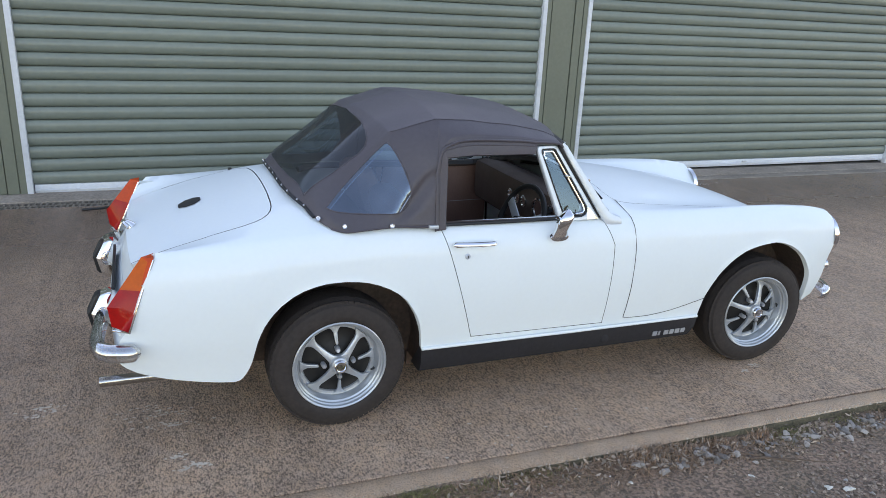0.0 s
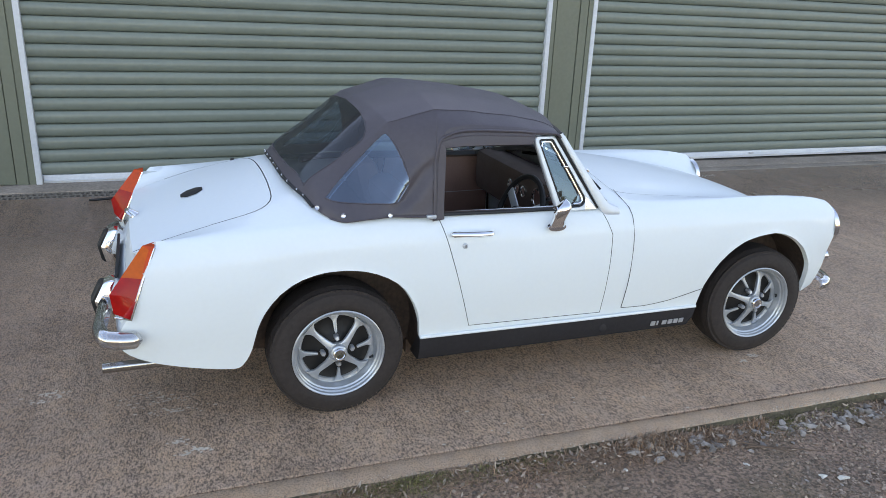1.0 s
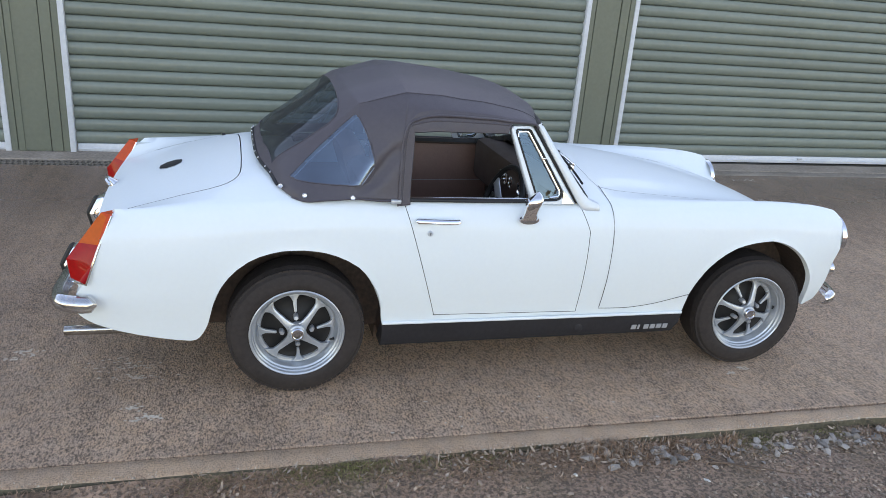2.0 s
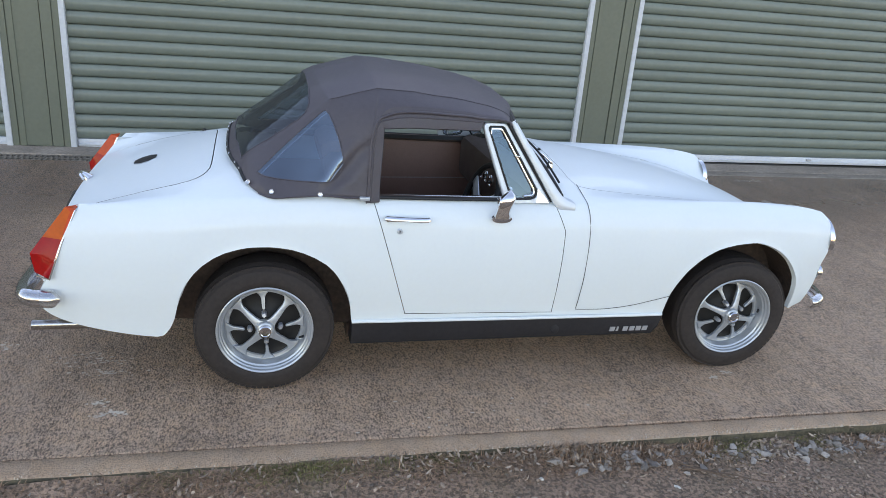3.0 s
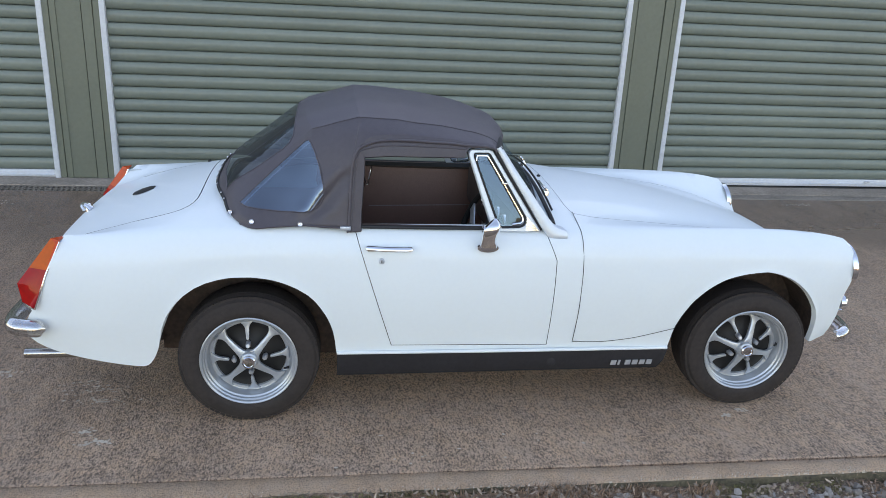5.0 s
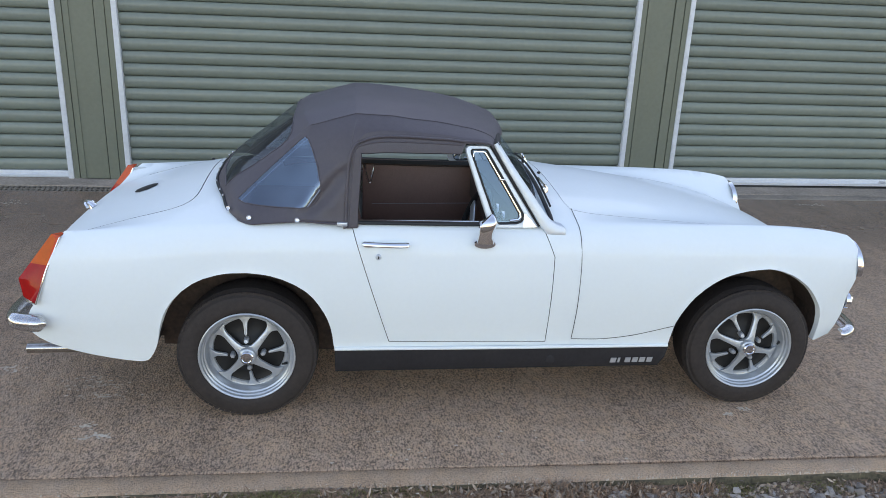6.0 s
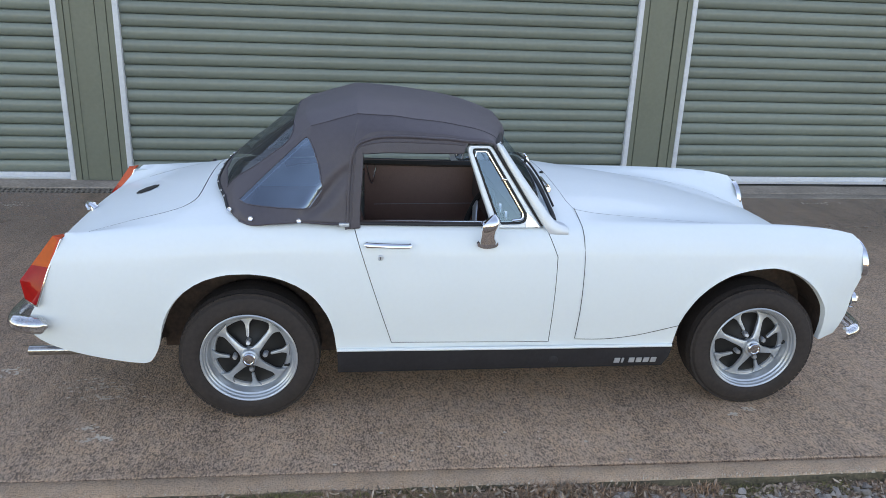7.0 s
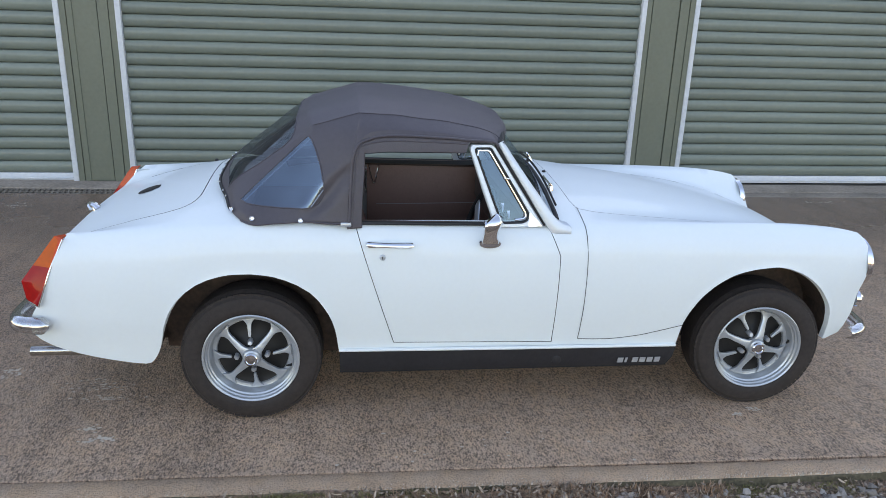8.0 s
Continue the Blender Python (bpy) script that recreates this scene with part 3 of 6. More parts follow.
def body_skin():
    xs = sorted(set([round(p[0], 4) for p in LOW] + [round(-0.62 + 0.04 * i, 4) for i in range(77) if -0.62 + 0.04 * i < 2.42]
                    + [round((a[0] + b[0]) / 2, 4) for a, b in zip(LOW, LOW[1:]) if abs(a[1] - b[1]) > 0.02]))
    bm = bmesh.new()
    half = [body_section(x) for x in xs]
    full = [[Vector((p.x, -p.y, p.z)) for p in row[:0:-1]] + row for row in half]
    rows = skin(bm, full, flip=True)
    # closing tail panel: level strips that bow out in the middle; the nose is closed flat
    k, end = 12, half[0]
    deck, side = end[:14], end[13:]
    zc = deck[0].z

    def deck_at(z):
        for p, q in zip(deck, deck[1:]):
            if p.z <= z <= q.z:
                return p + (q - p) * ((z - p.z) / max(q.z - p.z, 1e-6))
        return deck[0]

    cross_z = next(i for i in range(len(side)) if side[i].z < zc)
    t = (side[cross_z - 1].z - zc) / (side[cross_z - 1].z - side[cross_z].z)
    at_zc = side[cross_z - 1] + (side[cross_z] - side[cross_z - 1]) * t
    for s in (1, -1):
        pods = []
        for p in side[:cross_z] + [at_zc]:
            q = deck_at(p.z)
            base = p.x + tail_bow(-p.y)
            pods.append([Vector((base - tail_bow(-w.y), w.y * s, p.z)) for w in (p, p + (q - p) / 3, p + (q - p) * 2 / 3, q)])
        skin(bm, pods, flip=s < 0)
    strips = []
    for p in [at_zc] + side[cross_z:]:
        base = p.x + tail_bow(-p.y)
        strips.append([Vector((base - tail_bow(abs(p.y * (1 - 2 * j / k))), p.y * (1 - 2 * j / k), p.z)) for j in range(k + 1)])
    skin(bm, strips)
    bm.faces.new([bm.verts.new(p) for p in full[-1]])
    bmesh.ops.remove_doubles(bm, verts=bm.verts, dist=0.0008)
    bmesh.ops.recalc_face_normals(bm, faces=bm.faces)
    top = max(bm.faces, key=lambda f: f.calc_center_median().z)
    if top.normal.z < 0:
        bmesh.ops.reverse_faces(bm, faces=bm.faces)
    return bm


shell = body_skin()
# cockpit opening
cut_out(shell, [(-0.11, -0.30), (-0.05, -0.48), (0.05, -0.545), (0.4, -0.555), (1.02, -0.55), (1.13, -0.40), (1.17, 0), (1.13, 0.40), (1.02, 0.55), (0.4, 0.555), (0.05, 0.545), (-0.05, 0.48), (-0.11, 0.30)], (0, 1), lambda c: c.z > 0.74 and -0.2 < c.x < 1.25).free()
# grille opening in the nose
cut_out(shell, [(-0.33, 0.42), (0.33, 0.42), (0.36, 0.56), (-0.36, 0.56)], (1, 2), lambda c: c.x > 2.35).free()
DOOR = [(0.378, 0.83), (0.534, 0.330), (1.158, 0.318), (1.159, 0.705), (1.112, 0.80), (1.10, 0.83)]
door_near = cut_out(shell, DOOR, (0, 2), lambda c: c.y < -0.4 and 0.3 < c.x < 1.3, 0.0026)
door_far = cut_out(shell, DOOR, (0, 2), lambda c: c.y > 0.4 and 0.3 < c.x < 1.3, 0.0026)
BONNET = [(1.212, 0.0), (1.222, -0.2), (1.243, -0.40), (1.262, -0.455), (1.35, -0.462), (1.7, -0.445), (2.1, -0.41), (2.33, -0.375), (2.385, -0.30), (2.40, 0)]
BONNET = BONNET + [(x, -y) for x, y in BONNET[-2:0:-1]]
bonnet_bm = cut_out(shell, BONNET, (0, 1), lambda c: c.z > 0.55 and c.x > 1.1, 0.0018)
LID = [(-0.186, 0.0), (-0.187, -0.20), (-0.190, -0.30), (-0.194, -0.345), (-0.203, -0.378), (-0.218, -0.404), (-0.240, -0.424), (-0.268, -0.437), (-0.31, -0.444), (-0.45, -0.448), (-0.9, -0.42)]
LID = LID + [(x, -y) for x, y in LID[:0:-1]]
lid_bm = cut_out(shell, LID, (0, 1), lambda c: c.z > 0.45 and c.x < -0.1, 0.0040, extra=[((0, 0, 0.535), (0, 0, -1))])
flange(shell, 0.022, lambda v: (v.z > 0.63 and v.x > -0.56) or (0.36 < v.x < 1.2 and v.z > 0.312))
body = part("body", shell, WHITE, car, "glossy white painted steel body", 55, SEAL)
for bm, side in ((door_near, -1), (door_far, 1)):
    flange(bm, 0.02)
    d = part("door", bm, WHITE, car, "glossy white door", edge=SEAL)
    y = 0.660 * side
    # handle: a flat chrome bar on two pads
    hb = bmesh.new()
    tube(hb, spline([(0.432, y * 0.973, 0.735), (0.444, y, 0.737), (0.52, y * 1.016, 0.736), (0.588, y * 1.010, 0.734), (0.598, y * 0.985, 0.733)], 5), [0.008] * 3 + [0.0095] * 15 + [0.007] * 3, 10, flat=0.8)
    box(hb, 0.436, 0.475, min(y * 0.955, y), max(y * 0.955, y), 0.724, 0.741, 0.003)
    part("door_handle", hb, CHROME, d, "chrome pull handle")
    lk = lathe(bmesh.new(), [(0.011, 0.004), (0.011, -0.002), (0.008, -0.005), (0.0, -0.0055)], 20)
    bmesh.ops.transform(lk, matrix=pose(0.489, -0.6505, 0.684), verts=lk.verts)
    barrel = part("lock", lk if side < 0 else mirrored(lk), ALLOY, d, "round chrome lock barrel")
    slot = boxed(0.4877, 0.4903, -0.6575, -0.6555, 0.679, 0.689)
    part("key_slot", slot if side < 0 else mirrored(slot), SEAL, barrel, "dark key slot")
    # dark strip along the waist of the door, below the glass
    part("waist_seal", tube(bmesh.new(), [(0.405, 0.588 * side, 0.797), (0.7, 0.586 * side, 0.793), (1.10, 0.578 * side, 0.792)], 0.007, 8), SEAL, d, "black waist seal")
    part("door_card", boxed(0.45, 1.12, min(0.575 * side, 0.59 * side), max(0.575 * side, 0.59 * side), 0.30, 0.775, 0.005), LEATHER, d, "dark brown door trim")
    part("trim_strip", tube(bmesh.new(), [(0.50, 0.5745 * side, 0.556), (1.10, 0.5745 * side, 0.566)], 0.0018, 6), STEEL, d, "thin bright strip across the trim")
flange(bonnet_bm, 0.015)
part("bonnet", bonnet_bm, WHITE, car, "glossy white bonnet", edge=SEAL)
flange(lid_bm, 0.015)
lid = part("boot_lid", lid_bm, WHITE, car, "glossy white boot lid", 80, SEAL)


def seam(pts, name="panel_seam", r=0.0013, k=6):
    for s in (-1, 1):
        part(name, tube(bmesh.new(), spline([(x, s * abs(h), z) for x, h, z in pts], k), r, 6), SEAL, body, "dark panel gap")


def on_side(x, z):
    p = body_point(x, side_h(x, z), z)
    return (p.x, -p.y + 0.0014, z)


seam([on_side(1.262, 0.775)] + [on_side(x, z) for x, z in ((1.262, 0.74), (1.265, 0.65), (1.266, 0.5), (1.264, 0.4), (1.262, 0.335))])
seam([(1.262, 0.455, body_section(1.262)[10].z), (1.263, 0.52, body_section(1.262)[12].z + 0.002), on_side(1.262, pchip(ZCR, 1.262) - 0.004), on_side(1.262, 0.772)])
seam([on_side(x, z) for x, z in ((1.262, 0.331), (1.32, 0.329), (1.389, 0.329), (1.46, 0.336), (1.523, 0.346), (1.60, 0.365), (1.688, 0.392))], r=0.0011)

# sill: white ledge, black panel with its plug and the raised badge bars
for s in (-1, 1):
    bm = bmesh.new()
    tube(bm, [(0.327, 0.628 * s, 0.303), (1.0, 0.632 * s, 0.300), (1.672, 0.626 * s, 0.296)], 0.007, 8)
    part("sill_ledge", bm, WHITE, car, "white ledge along the sill")
    bm = bmesh.new()
    rows = [[(x - 0.030 * max(0, (x - 1.6) / 0.08) * max(0, 0.27 - z) / 0.07, s * (h - 0.012 * max(0, abs(x - 1.0) - 0.6)), z) for x in spread(0.329, 1.682, 16)] for h, z in ((0.60, 0.305), (0.622, 0.299), (0.622, 0.24), (0.608, 0.196), (0.59, 0.187), (0.50, 0.186))]
    skin(bm, rows, flip=s > 0)
    for k in (0, -1):
        bm.faces.new([bm.verts.new(r[k]) for r in rows])
    bmesh.ops.remove_doubles(bm, verts=bm.verts, dist=0.0002)
    sill = part("sill_panel", bm, SILL, car, "satin black sill panel")
    bm = lathe(bmesh.new(), [(0.020, 0.006), (0.020, -0.001), (0.015, -0.003), (0.0, -0.002)], 24)
    bmesh.ops.transform(bm, matrix=pose(1.185, -0.6205, 0.238), verts=bm.verts)
    part("sill_plug", bm if s < 0 else mirrored(bm), SILL, sill, "round black rubber plug")
    for i in range(6):
        bm = bmesh.new()
        x = 1.437 + i * 0.0308
        w = 0.009 if i == 1 else 0.023
        plate(bm, [(x, 0.221), (x + w, 0.221), (x + w + 0.004, 0.241), (x + 0.004, 0.241)], 0.004, Matrix.Translation((0, -0.6255, 0)))
        part("badge_bar", bm if s < 0 else mirrored(bm), STEEL, sill, "raised silver bar of the sill badge")

# underbody and wheel wells
part("floor_pan", boxed(0.33, 1.68, -0.44, 0.44, 0.140, 0.20), DARK, car, "dark underside")
part("rear_axle", tube(bmesh.new(), [(0.0, -0.46, 0.276), (0.0, 0.46, 0.276)], 0.04, 12), DARK, car, "dark rear axle")
part("underfloor", boxed(-0.32, 0.31, -0.40, 0.40, 0.23, 0.25), DARK, car, "dark floor above the rear axle")
bm = bmesh.new()
skin(bm, [[(x + 0.02 * (h / 0.55) ** 2, h, z) for h in spread(-0.56, 0.56, 8)] for x, z in ((-0.768, 0.415), (-0.755, 0.37), (-0.715, 0.32), (-0.66, 0.29), (-0.60, 0.272))])
bmesh.ops.solidify(bm, geom=bm.faces[:], thickness=0.004)
part("rear_valance", bm, WHITE, car, "white panel below the tail")
part("firewall", boxed(1.22, 1.24, -0.54, 0.54, 0.20, 0.78), DARK, car, "dark bulkhead behind the engine")
bm = boxed(2.385, 2.395, -0.36, 0.36, 0.41, 0.57)
for i in range(9):
    box(bm, 2.39, 2.41, -0.355 + i * 0.0888, -0.349 + i * 0.0888, 0.415, 0.565)
part("grille", bm, SILL, car, "black slatted grille")
for s in (-1, 1):
    part("inner_panel", boxed(2.335, 2.348, min(0.40 * s, 0.595 * s), max(0.40 * s, 0.595 * s), 0.30, 0.585), DARK, car, "dark inner wing panel")
part("tail_floor", boxed(-0.70, -0.33, -0.42, 0.42, 0.27, 0.30), DARK, car, "dark boot underside")
part("engine_tray", boxed(1.68, 2.40, -0.42, 0.42, 0.24, 0.30), DARK, car, "dark engine bay underside")
for cx, r in ((0.002, 0.348), (2.005, 0.350)):
    for s in (-1, 1):
        bm = bmesh.new()
        ring = [(cx + r * math.cos(a), 0.29 + r * math.sin(a)) for a in spread(math.pi, 0.0 if cx < 1 else 0.13 * math.pi, 24)] + ([(cx + r, 0.195)] if cx < 1 else [])
        skin(bm, [[(x - 0.012 * (z < 0.2), s * min(y, 0.585 if z < 0.2 else 1), z) for x, z in ring] for y in (0.618, 0.60, 0.42)], flip=s < 0)
        fan = [bm.verts.new((x, s * 0.42, z)) for x, z in ring + ([(cx + r, 0.235)] if cx > 1 else []) + [(cx - r, 0.235)]]
        bm.faces.new(fan)
        part("wheel_well", bm, DARK, car, "dark dirty wheel well")


# ---- wheels
def build_wheel():
    """A pressed steel sports wheel: silver spokes over a black disc; outer face towards -y."""
    w = holder("wheel", "", "")
    tyre = lathe(bmesh.new(), [(0.168, 0.075), (0.174, 0.082), (0.205, 0.090), (0.235, 0.086), (0.253, 0.072), (0.262, 0.055), (0.264, 0.03), (0.264, -0.03), (0.262, -0.055), (0.253, -0.072), (0.247, -0.0765), (0.243, -0.083), (0.235, -0.086), (0.207, -0.093), (0.190, -0.090), (0.184, -0.087), (0.178, -0.083), (0.168, -0.075)], 96)
    bm = tyre
    # tread: blocks stand on the shoulder and crown
    for i in range(72):
        a = 2 * math.pi * i / 72
        for y0, y1, off in ((-0.074, -0.046, 0.0), (-0.040, -0.014, 0.5), (-0.010, 0.014, 0.0), (0.018, 0.044, 0.5), (0.048, 0.074, 0.0)):
            b = a + off * 2 * math.pi / 72
            rr = 0.2635 if abs(y0 + y1) < 0.1 else 0.2585
            box(bm, -0.0100, 0.0100, y0, y1, rr - 0.012, rr + 0.0005, 0, pose(0, 0, 0, 0, math.degrees(b), 0))
    for v in bm.verts:          # the tyre stands flat on the ground
        if v.co.z < -0.256:
            v.co.z = -0.264 + (v.co.z + 0.268) * 0.66
    part("tyre", bm, RUBBER, w, "black radial tyre", 30)
    rim = lathe(bmesh.new(), [(0.140, 0.07), (0.165, 0.08), (0.170, -0.060), (0.180, -0.080), (0.1805, -0.088), (0.177, -0.0905), (0.172, -0.087), (0.1695, -0.078), (0.165, -0.074), (0.1635, -0.066), (0.158, -0.062), (0.1545, -0.052), (0.151, -0.040), (0.150, -0.031), (0.144, -0.029), (0.137, -0.029), (0.134, -0.022)], 72)
    part("rim", rim, SILVER, w, "silver painted rim", 25)
    part("disc", lathe(bmesh.new(), [(0.1495, -0.0275), (0.142, -0.022), (0.11, -0.002), (0.065, -0.004), (0.04, -0.012), (0.0, -0.012)], 48), BLACKGLOSS, w, "black wheel disc")
    sp = bmesh.new()
    for i in range(4):
        m = pose(0, 0, 0, 0, 90 * i + 41, 0)
        plate(sp, [(0.024, -0.024), (0.040, -0.0155), (0.060, -0.0125), (0.108, -0.0100), (0.122, -0.0125), (0.132, -0.020), (0.144, -0.034), (0.144, 0.034), (0.132, 0.020), (0.122, 0.0125), (0.108, 0.0100), (0.060, 0.0125), (0.040, 0.0155), (0.024, 0.024)], 0.016, m @ Matrix.Translation((0, -0.040, 0)), 0.003)
        m = pose(0, 0, 0, 0, 90 * i - 4, 0)
        plate(sp, [(0.076, -0.0030), (0.080, -0.0050), (0.118, -0.0075), (0.130, -0.013), (0.144, -0.026), (0.144, 0.026), (0.130, 0.013), (0.118, 0.0075), (0.080, 0.0050), (0.076, 0.0030)], 0.014, m @ Matrix.Translation((0, -0.038, 0)), 0.0025)
    lathe(sp, [(0.036, -0.02), (0.035, -0.040), (0.031, -0.050), (0.024, -0.054)], 32)
    part("spokes", sp, SILVER, w, "silver painted spokes")
    part("hub_cap", lathe(bmesh.new(), [(0.0255, -0.040), (0.0255, -0.064), (0.0225, -0.068), (0.018, -0.068), (0.016, -0.065), (0.0, -0.065)], 32), CHROME, w, "bright hub cap")
    for i in range(4):
        nut = lathe(bmesh.new(), [(0.0105, -0.002), (0.0105, -0.024), (0.0075, -0.031), (0.0, -0.031)], 6)
        bmesh.ops.transform(nut, matrix=pose(0, 0, 0, 0, 90 * i - 4, 0) @ Matrix.Translation((0.057, -0.012, 0)), verts=nut.verts)
        part("wheel_nut", nut, STEEL, w, "bare steel wheel nut", 20)
    for ob in w.children:          # the centre stands out towards the rim's face
        if not ob.name.startswith(("tyre", "rim")):
            for v in ob.data.vertices:
                v.co.y -= 0.034 * smooth01(1.25 * (1 - math.hypot(v.co.x, v.co.z) / 0.146))
    stem = tube(bmesh.new(), [(0.150, -0.034, -0.052), (0.140, -0.050, -0.048), (0.128, -0.062, -0.044)], [0.006, 0.005, 0.004], 8)
    part("valve", stem, SEAL, w, "black rubber tyre valve")
    return w


first = build_wheel()
for i, (x, s, turn) in enumerate(((0.0, -1, 0), (2.032, -1, -24), (0.0, 1, 20), (2.032, 1, 40))):
    m = pose(x, 0.545 * s, 0.276, 0, 0, (180 if s > 0 else 0) - (3.5 if x > 1 else 0))          # front wheels turned a little
    w = first if i == 0 else copy_thing(first, m)
    w.matrix_basis = m
    w.parent = car
    for p in w.children:
        if not p.name.startswith("tyre"):
            p.matrix_basis = pose(0, 0, 0, 0, turn, 0)

# ---- bumpers, lamps, exhaust
for s in (-1, 1):
    pts = spline([(-0.800, 0.30, 0.450), (-0.812, 0.45, 0.446), (-0.815, 0.57, 0.442), (-0.795, 0.635, 0.439), (-0.74, 0.658, 0.438), (-0.685, 0.660, 0.438)], 6)
    bm = bmesh.new()
    secs = []
    for i, p in enumerate(pts):
        d = (pts[min(i + 1, len(pts) - 1)] - pts[max(i - 1, 0)]).normalized()
        out = Vector((-d.y, d.x, 0)) * -1
        if out.dot(p - Vector((-0.5, 0.2, p.z))) < 0:
            out = -out
        e = min(1, (len(pts) - 1 - i) / 3 + 0.25)
        secs.append([p + out * (o * e) + Vector((0, 0, z * e)) for o, z in ((-0.012, 0.030), (0.010, 0.029), (0.024, 0.018), (0.030, 0.0), (0.024, -0.018), (0.010, -0.029), (-0.012, -0.030))])
    skin(bm, [[Vector((q.x, q.y * s, q.z)) for q in r] for r in secs], flip=s < 0)
    bmesh.ops.solidify(bm, geom=bm.faces[:], thickness=0.004)
    bp = part("rear_bumper", bm, CHROME, car, "chrome rear quarter bumper", 50)
    # overrider: a tapering chrome block with a black rubber face
    om = Matrix.Translation((-0.818, -0.285, 0.452) if s < 0 else (-0.822, 0.365, 0.448)) @ pose(0, 0, 0, 0, 0, -90) @ pose(0, 0, 0, -10, 0, 0)
    hexa = [(-0.036, -0.090), (0.036, -0.090), (0.050, -0.005), (0.034, 0.080), (-0.034, 0.080), (-0.050, -0.005)]
    bm = bmesh.new()
    bow = lambda y, z: y + 5.0 * z * z * (1 if y < 0 else 0.6)          # the face bulges towards its middle
    rings = [[om @ Vector((x * k, bow(y, z * k), z * k)) for x, z in hexa + hexa[:1]] for y, k in ((-0.030, 0.80), (-0.016, 1.0), (0.016, 1.0), (0.052, 0.72))]
    skin(bm, rings)
    for r in (rings[0], rings[-1]):
        bm.faces.new([bm.verts.new(p) for p in r[:-1]])
    bmesh.ops.remove_doubles(bm, verts=bm.verts, dist=0.0003)
    bmesh.ops.recalc_face_normals(bm, faces=bm.faces)
    bmesh.ops.bevel(bm, geom=bm.edges[:], offset=0.003, segments=2, affect="EDGES", profile=0.5)
    part("overrider", bm, CHROME, bp, "chrome overrider", 40)
    ru = bmesh.new()
    pads = [[om @ Vector((x * k, bow(y, z * k), z * k)) for x, z in hexa + hexa[:1]] for y, k in ((-0.024, 0.84), (-0.036, 0.84), (-0.041, 0.74))]
    skin(ru, pads)
    mid = ru.verts.new(om @ Vector((0, -0.043, 0)))
    for p, q in zip(pads[-1], pads[-1][1:]):
        ru.faces.new((ru.verts.new(p), ru.verts.new(q), mid))
    bmesh.ops.remove_doubles(ru, verts=ru.verts, dist=0.0003)
    bmesh.ops.recalc_face_normals(ru, faces=ru.faces)
    part("rubber_pad", ru, SEAL, bp, "black rubber buffer")
    # front bumper end, seen past the wing
    bm = bmesh.new()
    pts = spline([(2.53, 0.0, 0.352), (2.525, 0.30, 0.350), (2.515, 0.50, 0.346), (2.495, 0.585, 0.338), (2.46, 0.614, 0.332), (2.425, 0.622, 0.330)], 6)
    rows = []
    for i, p in enumerate(pts):
        d = (pts[min(i + 1, len(pts) - 1)] - pts[max(i - 1, 0)]).normalized()
        out = Vector((d.y, -d.x, 0))
        e = min(1, (len(pts) - 1 - i) / 3 + 0.7)
        rows.append([Vector((q.x, q.y * s, q.z)) for q in [p + out * o * e + Vector((0, 0, z * e)) for o, z in ((-0.012, 0.026), (0.008, 0.025), (0.020, 0.016), (0.024, 0.0), (0.020, -0.016), (0.008, -0.025), (-0.012, -0.026))]])
    skin(bm, rows, flip=s > 0)
    bmesh.ops.solidify(bm, geom=bm.faces[:], thickness=0.004)
    part("front_bumper", bm, CHROME, car, "chrome front bumper", 50)
    # headlamp
    m = pose(2.462, 0.522 * s, 0.618, 0, 0, 90) @ pose(0, 0, 0, -4) @ Matrix.Diagonal((1.08, 0.8, 1.08, 1))
    bm = lathe(bmesh.new(), [(0.090, 0.02), (0.095, 0.008), (0.0965, 0.002), (0.0965, -0.003), (0.094, -0.007), (0.090, -0.007), (0.086, 0.0)], 48)
    bmesh.ops.transform(bm, matrix=m, verts=bm.verts)
    hl = part("headlamp", bm, CHROME, car, "round headlamp with chrome rim")
    bm = lathe(bmesh.new(), [(0.090, -0.003), (0.088, -0.012), (0.081, -0.022), (0.066, -0.031), (0.042, -0.037), (0.0, -0.040)], 40)
    bmesh.ops.transform(bm, matrix=m, verts=bm.verts)
    part("lens", bm, CLEAR, hl, "clear ribbed glass lens")
    bm = lathe(bmesh.new(), [(0.087, -0.004), (0.06, 0.012), (0.0, 0.03)], 32)
    bmesh.ops.transform(bm, matrix=m, verts=bm.verts)
    part("reflector", bm, CHROME, hl, "bright reflector")
    # front indicator below the headlamp
    bm = lathe(bmesh.new(), [(0.034, 0.01), (0.036, -0.01), (0.03, -0.02), (0.0, -0.026)], 28)
    bmesh.ops.transform(bm, matrix=pose(2.462, 0.56 * s, 0.462, 0, 0, 90), verts=bm.verts)
    part("indicator", bm, CHROME, car, "small round front lamp in a chrome rim")

    # rear lamp: faceted lens wedge in a chrome bezel
    def lamp_pt(x, h, z):
        return Vector((x - (0.025 if s > 0 else 0), h * s, z))
    top_o, bot_o = (-0.622, 0.602, 0.745), (-0.716, 0.653, 0.510)
    top_i, bot_i = (-0.622, 0.535, 0.742), (-0.738, 0.540, 0.505)
    knee = (-0.776, 0.612, 0.590)

    e = lambda a, b, t: tuple(p + (q - p) * t for p, q in zip(a, b))
    ridge_top, ridge_bot = (-0.660, 0.575, 0.744), (-0.768, 0.612, 0.520)

    def cross_at(t):
        inner = e(ridge_top, knee, t / 0.68) if t < 0.68 else e(knee, ridge_bot, (t - 0.68) / 0.32)
        return [lamp_pt(*q) for q in (e(top_o, bot_o, t), inner, e(top_i, bot_i, t))]

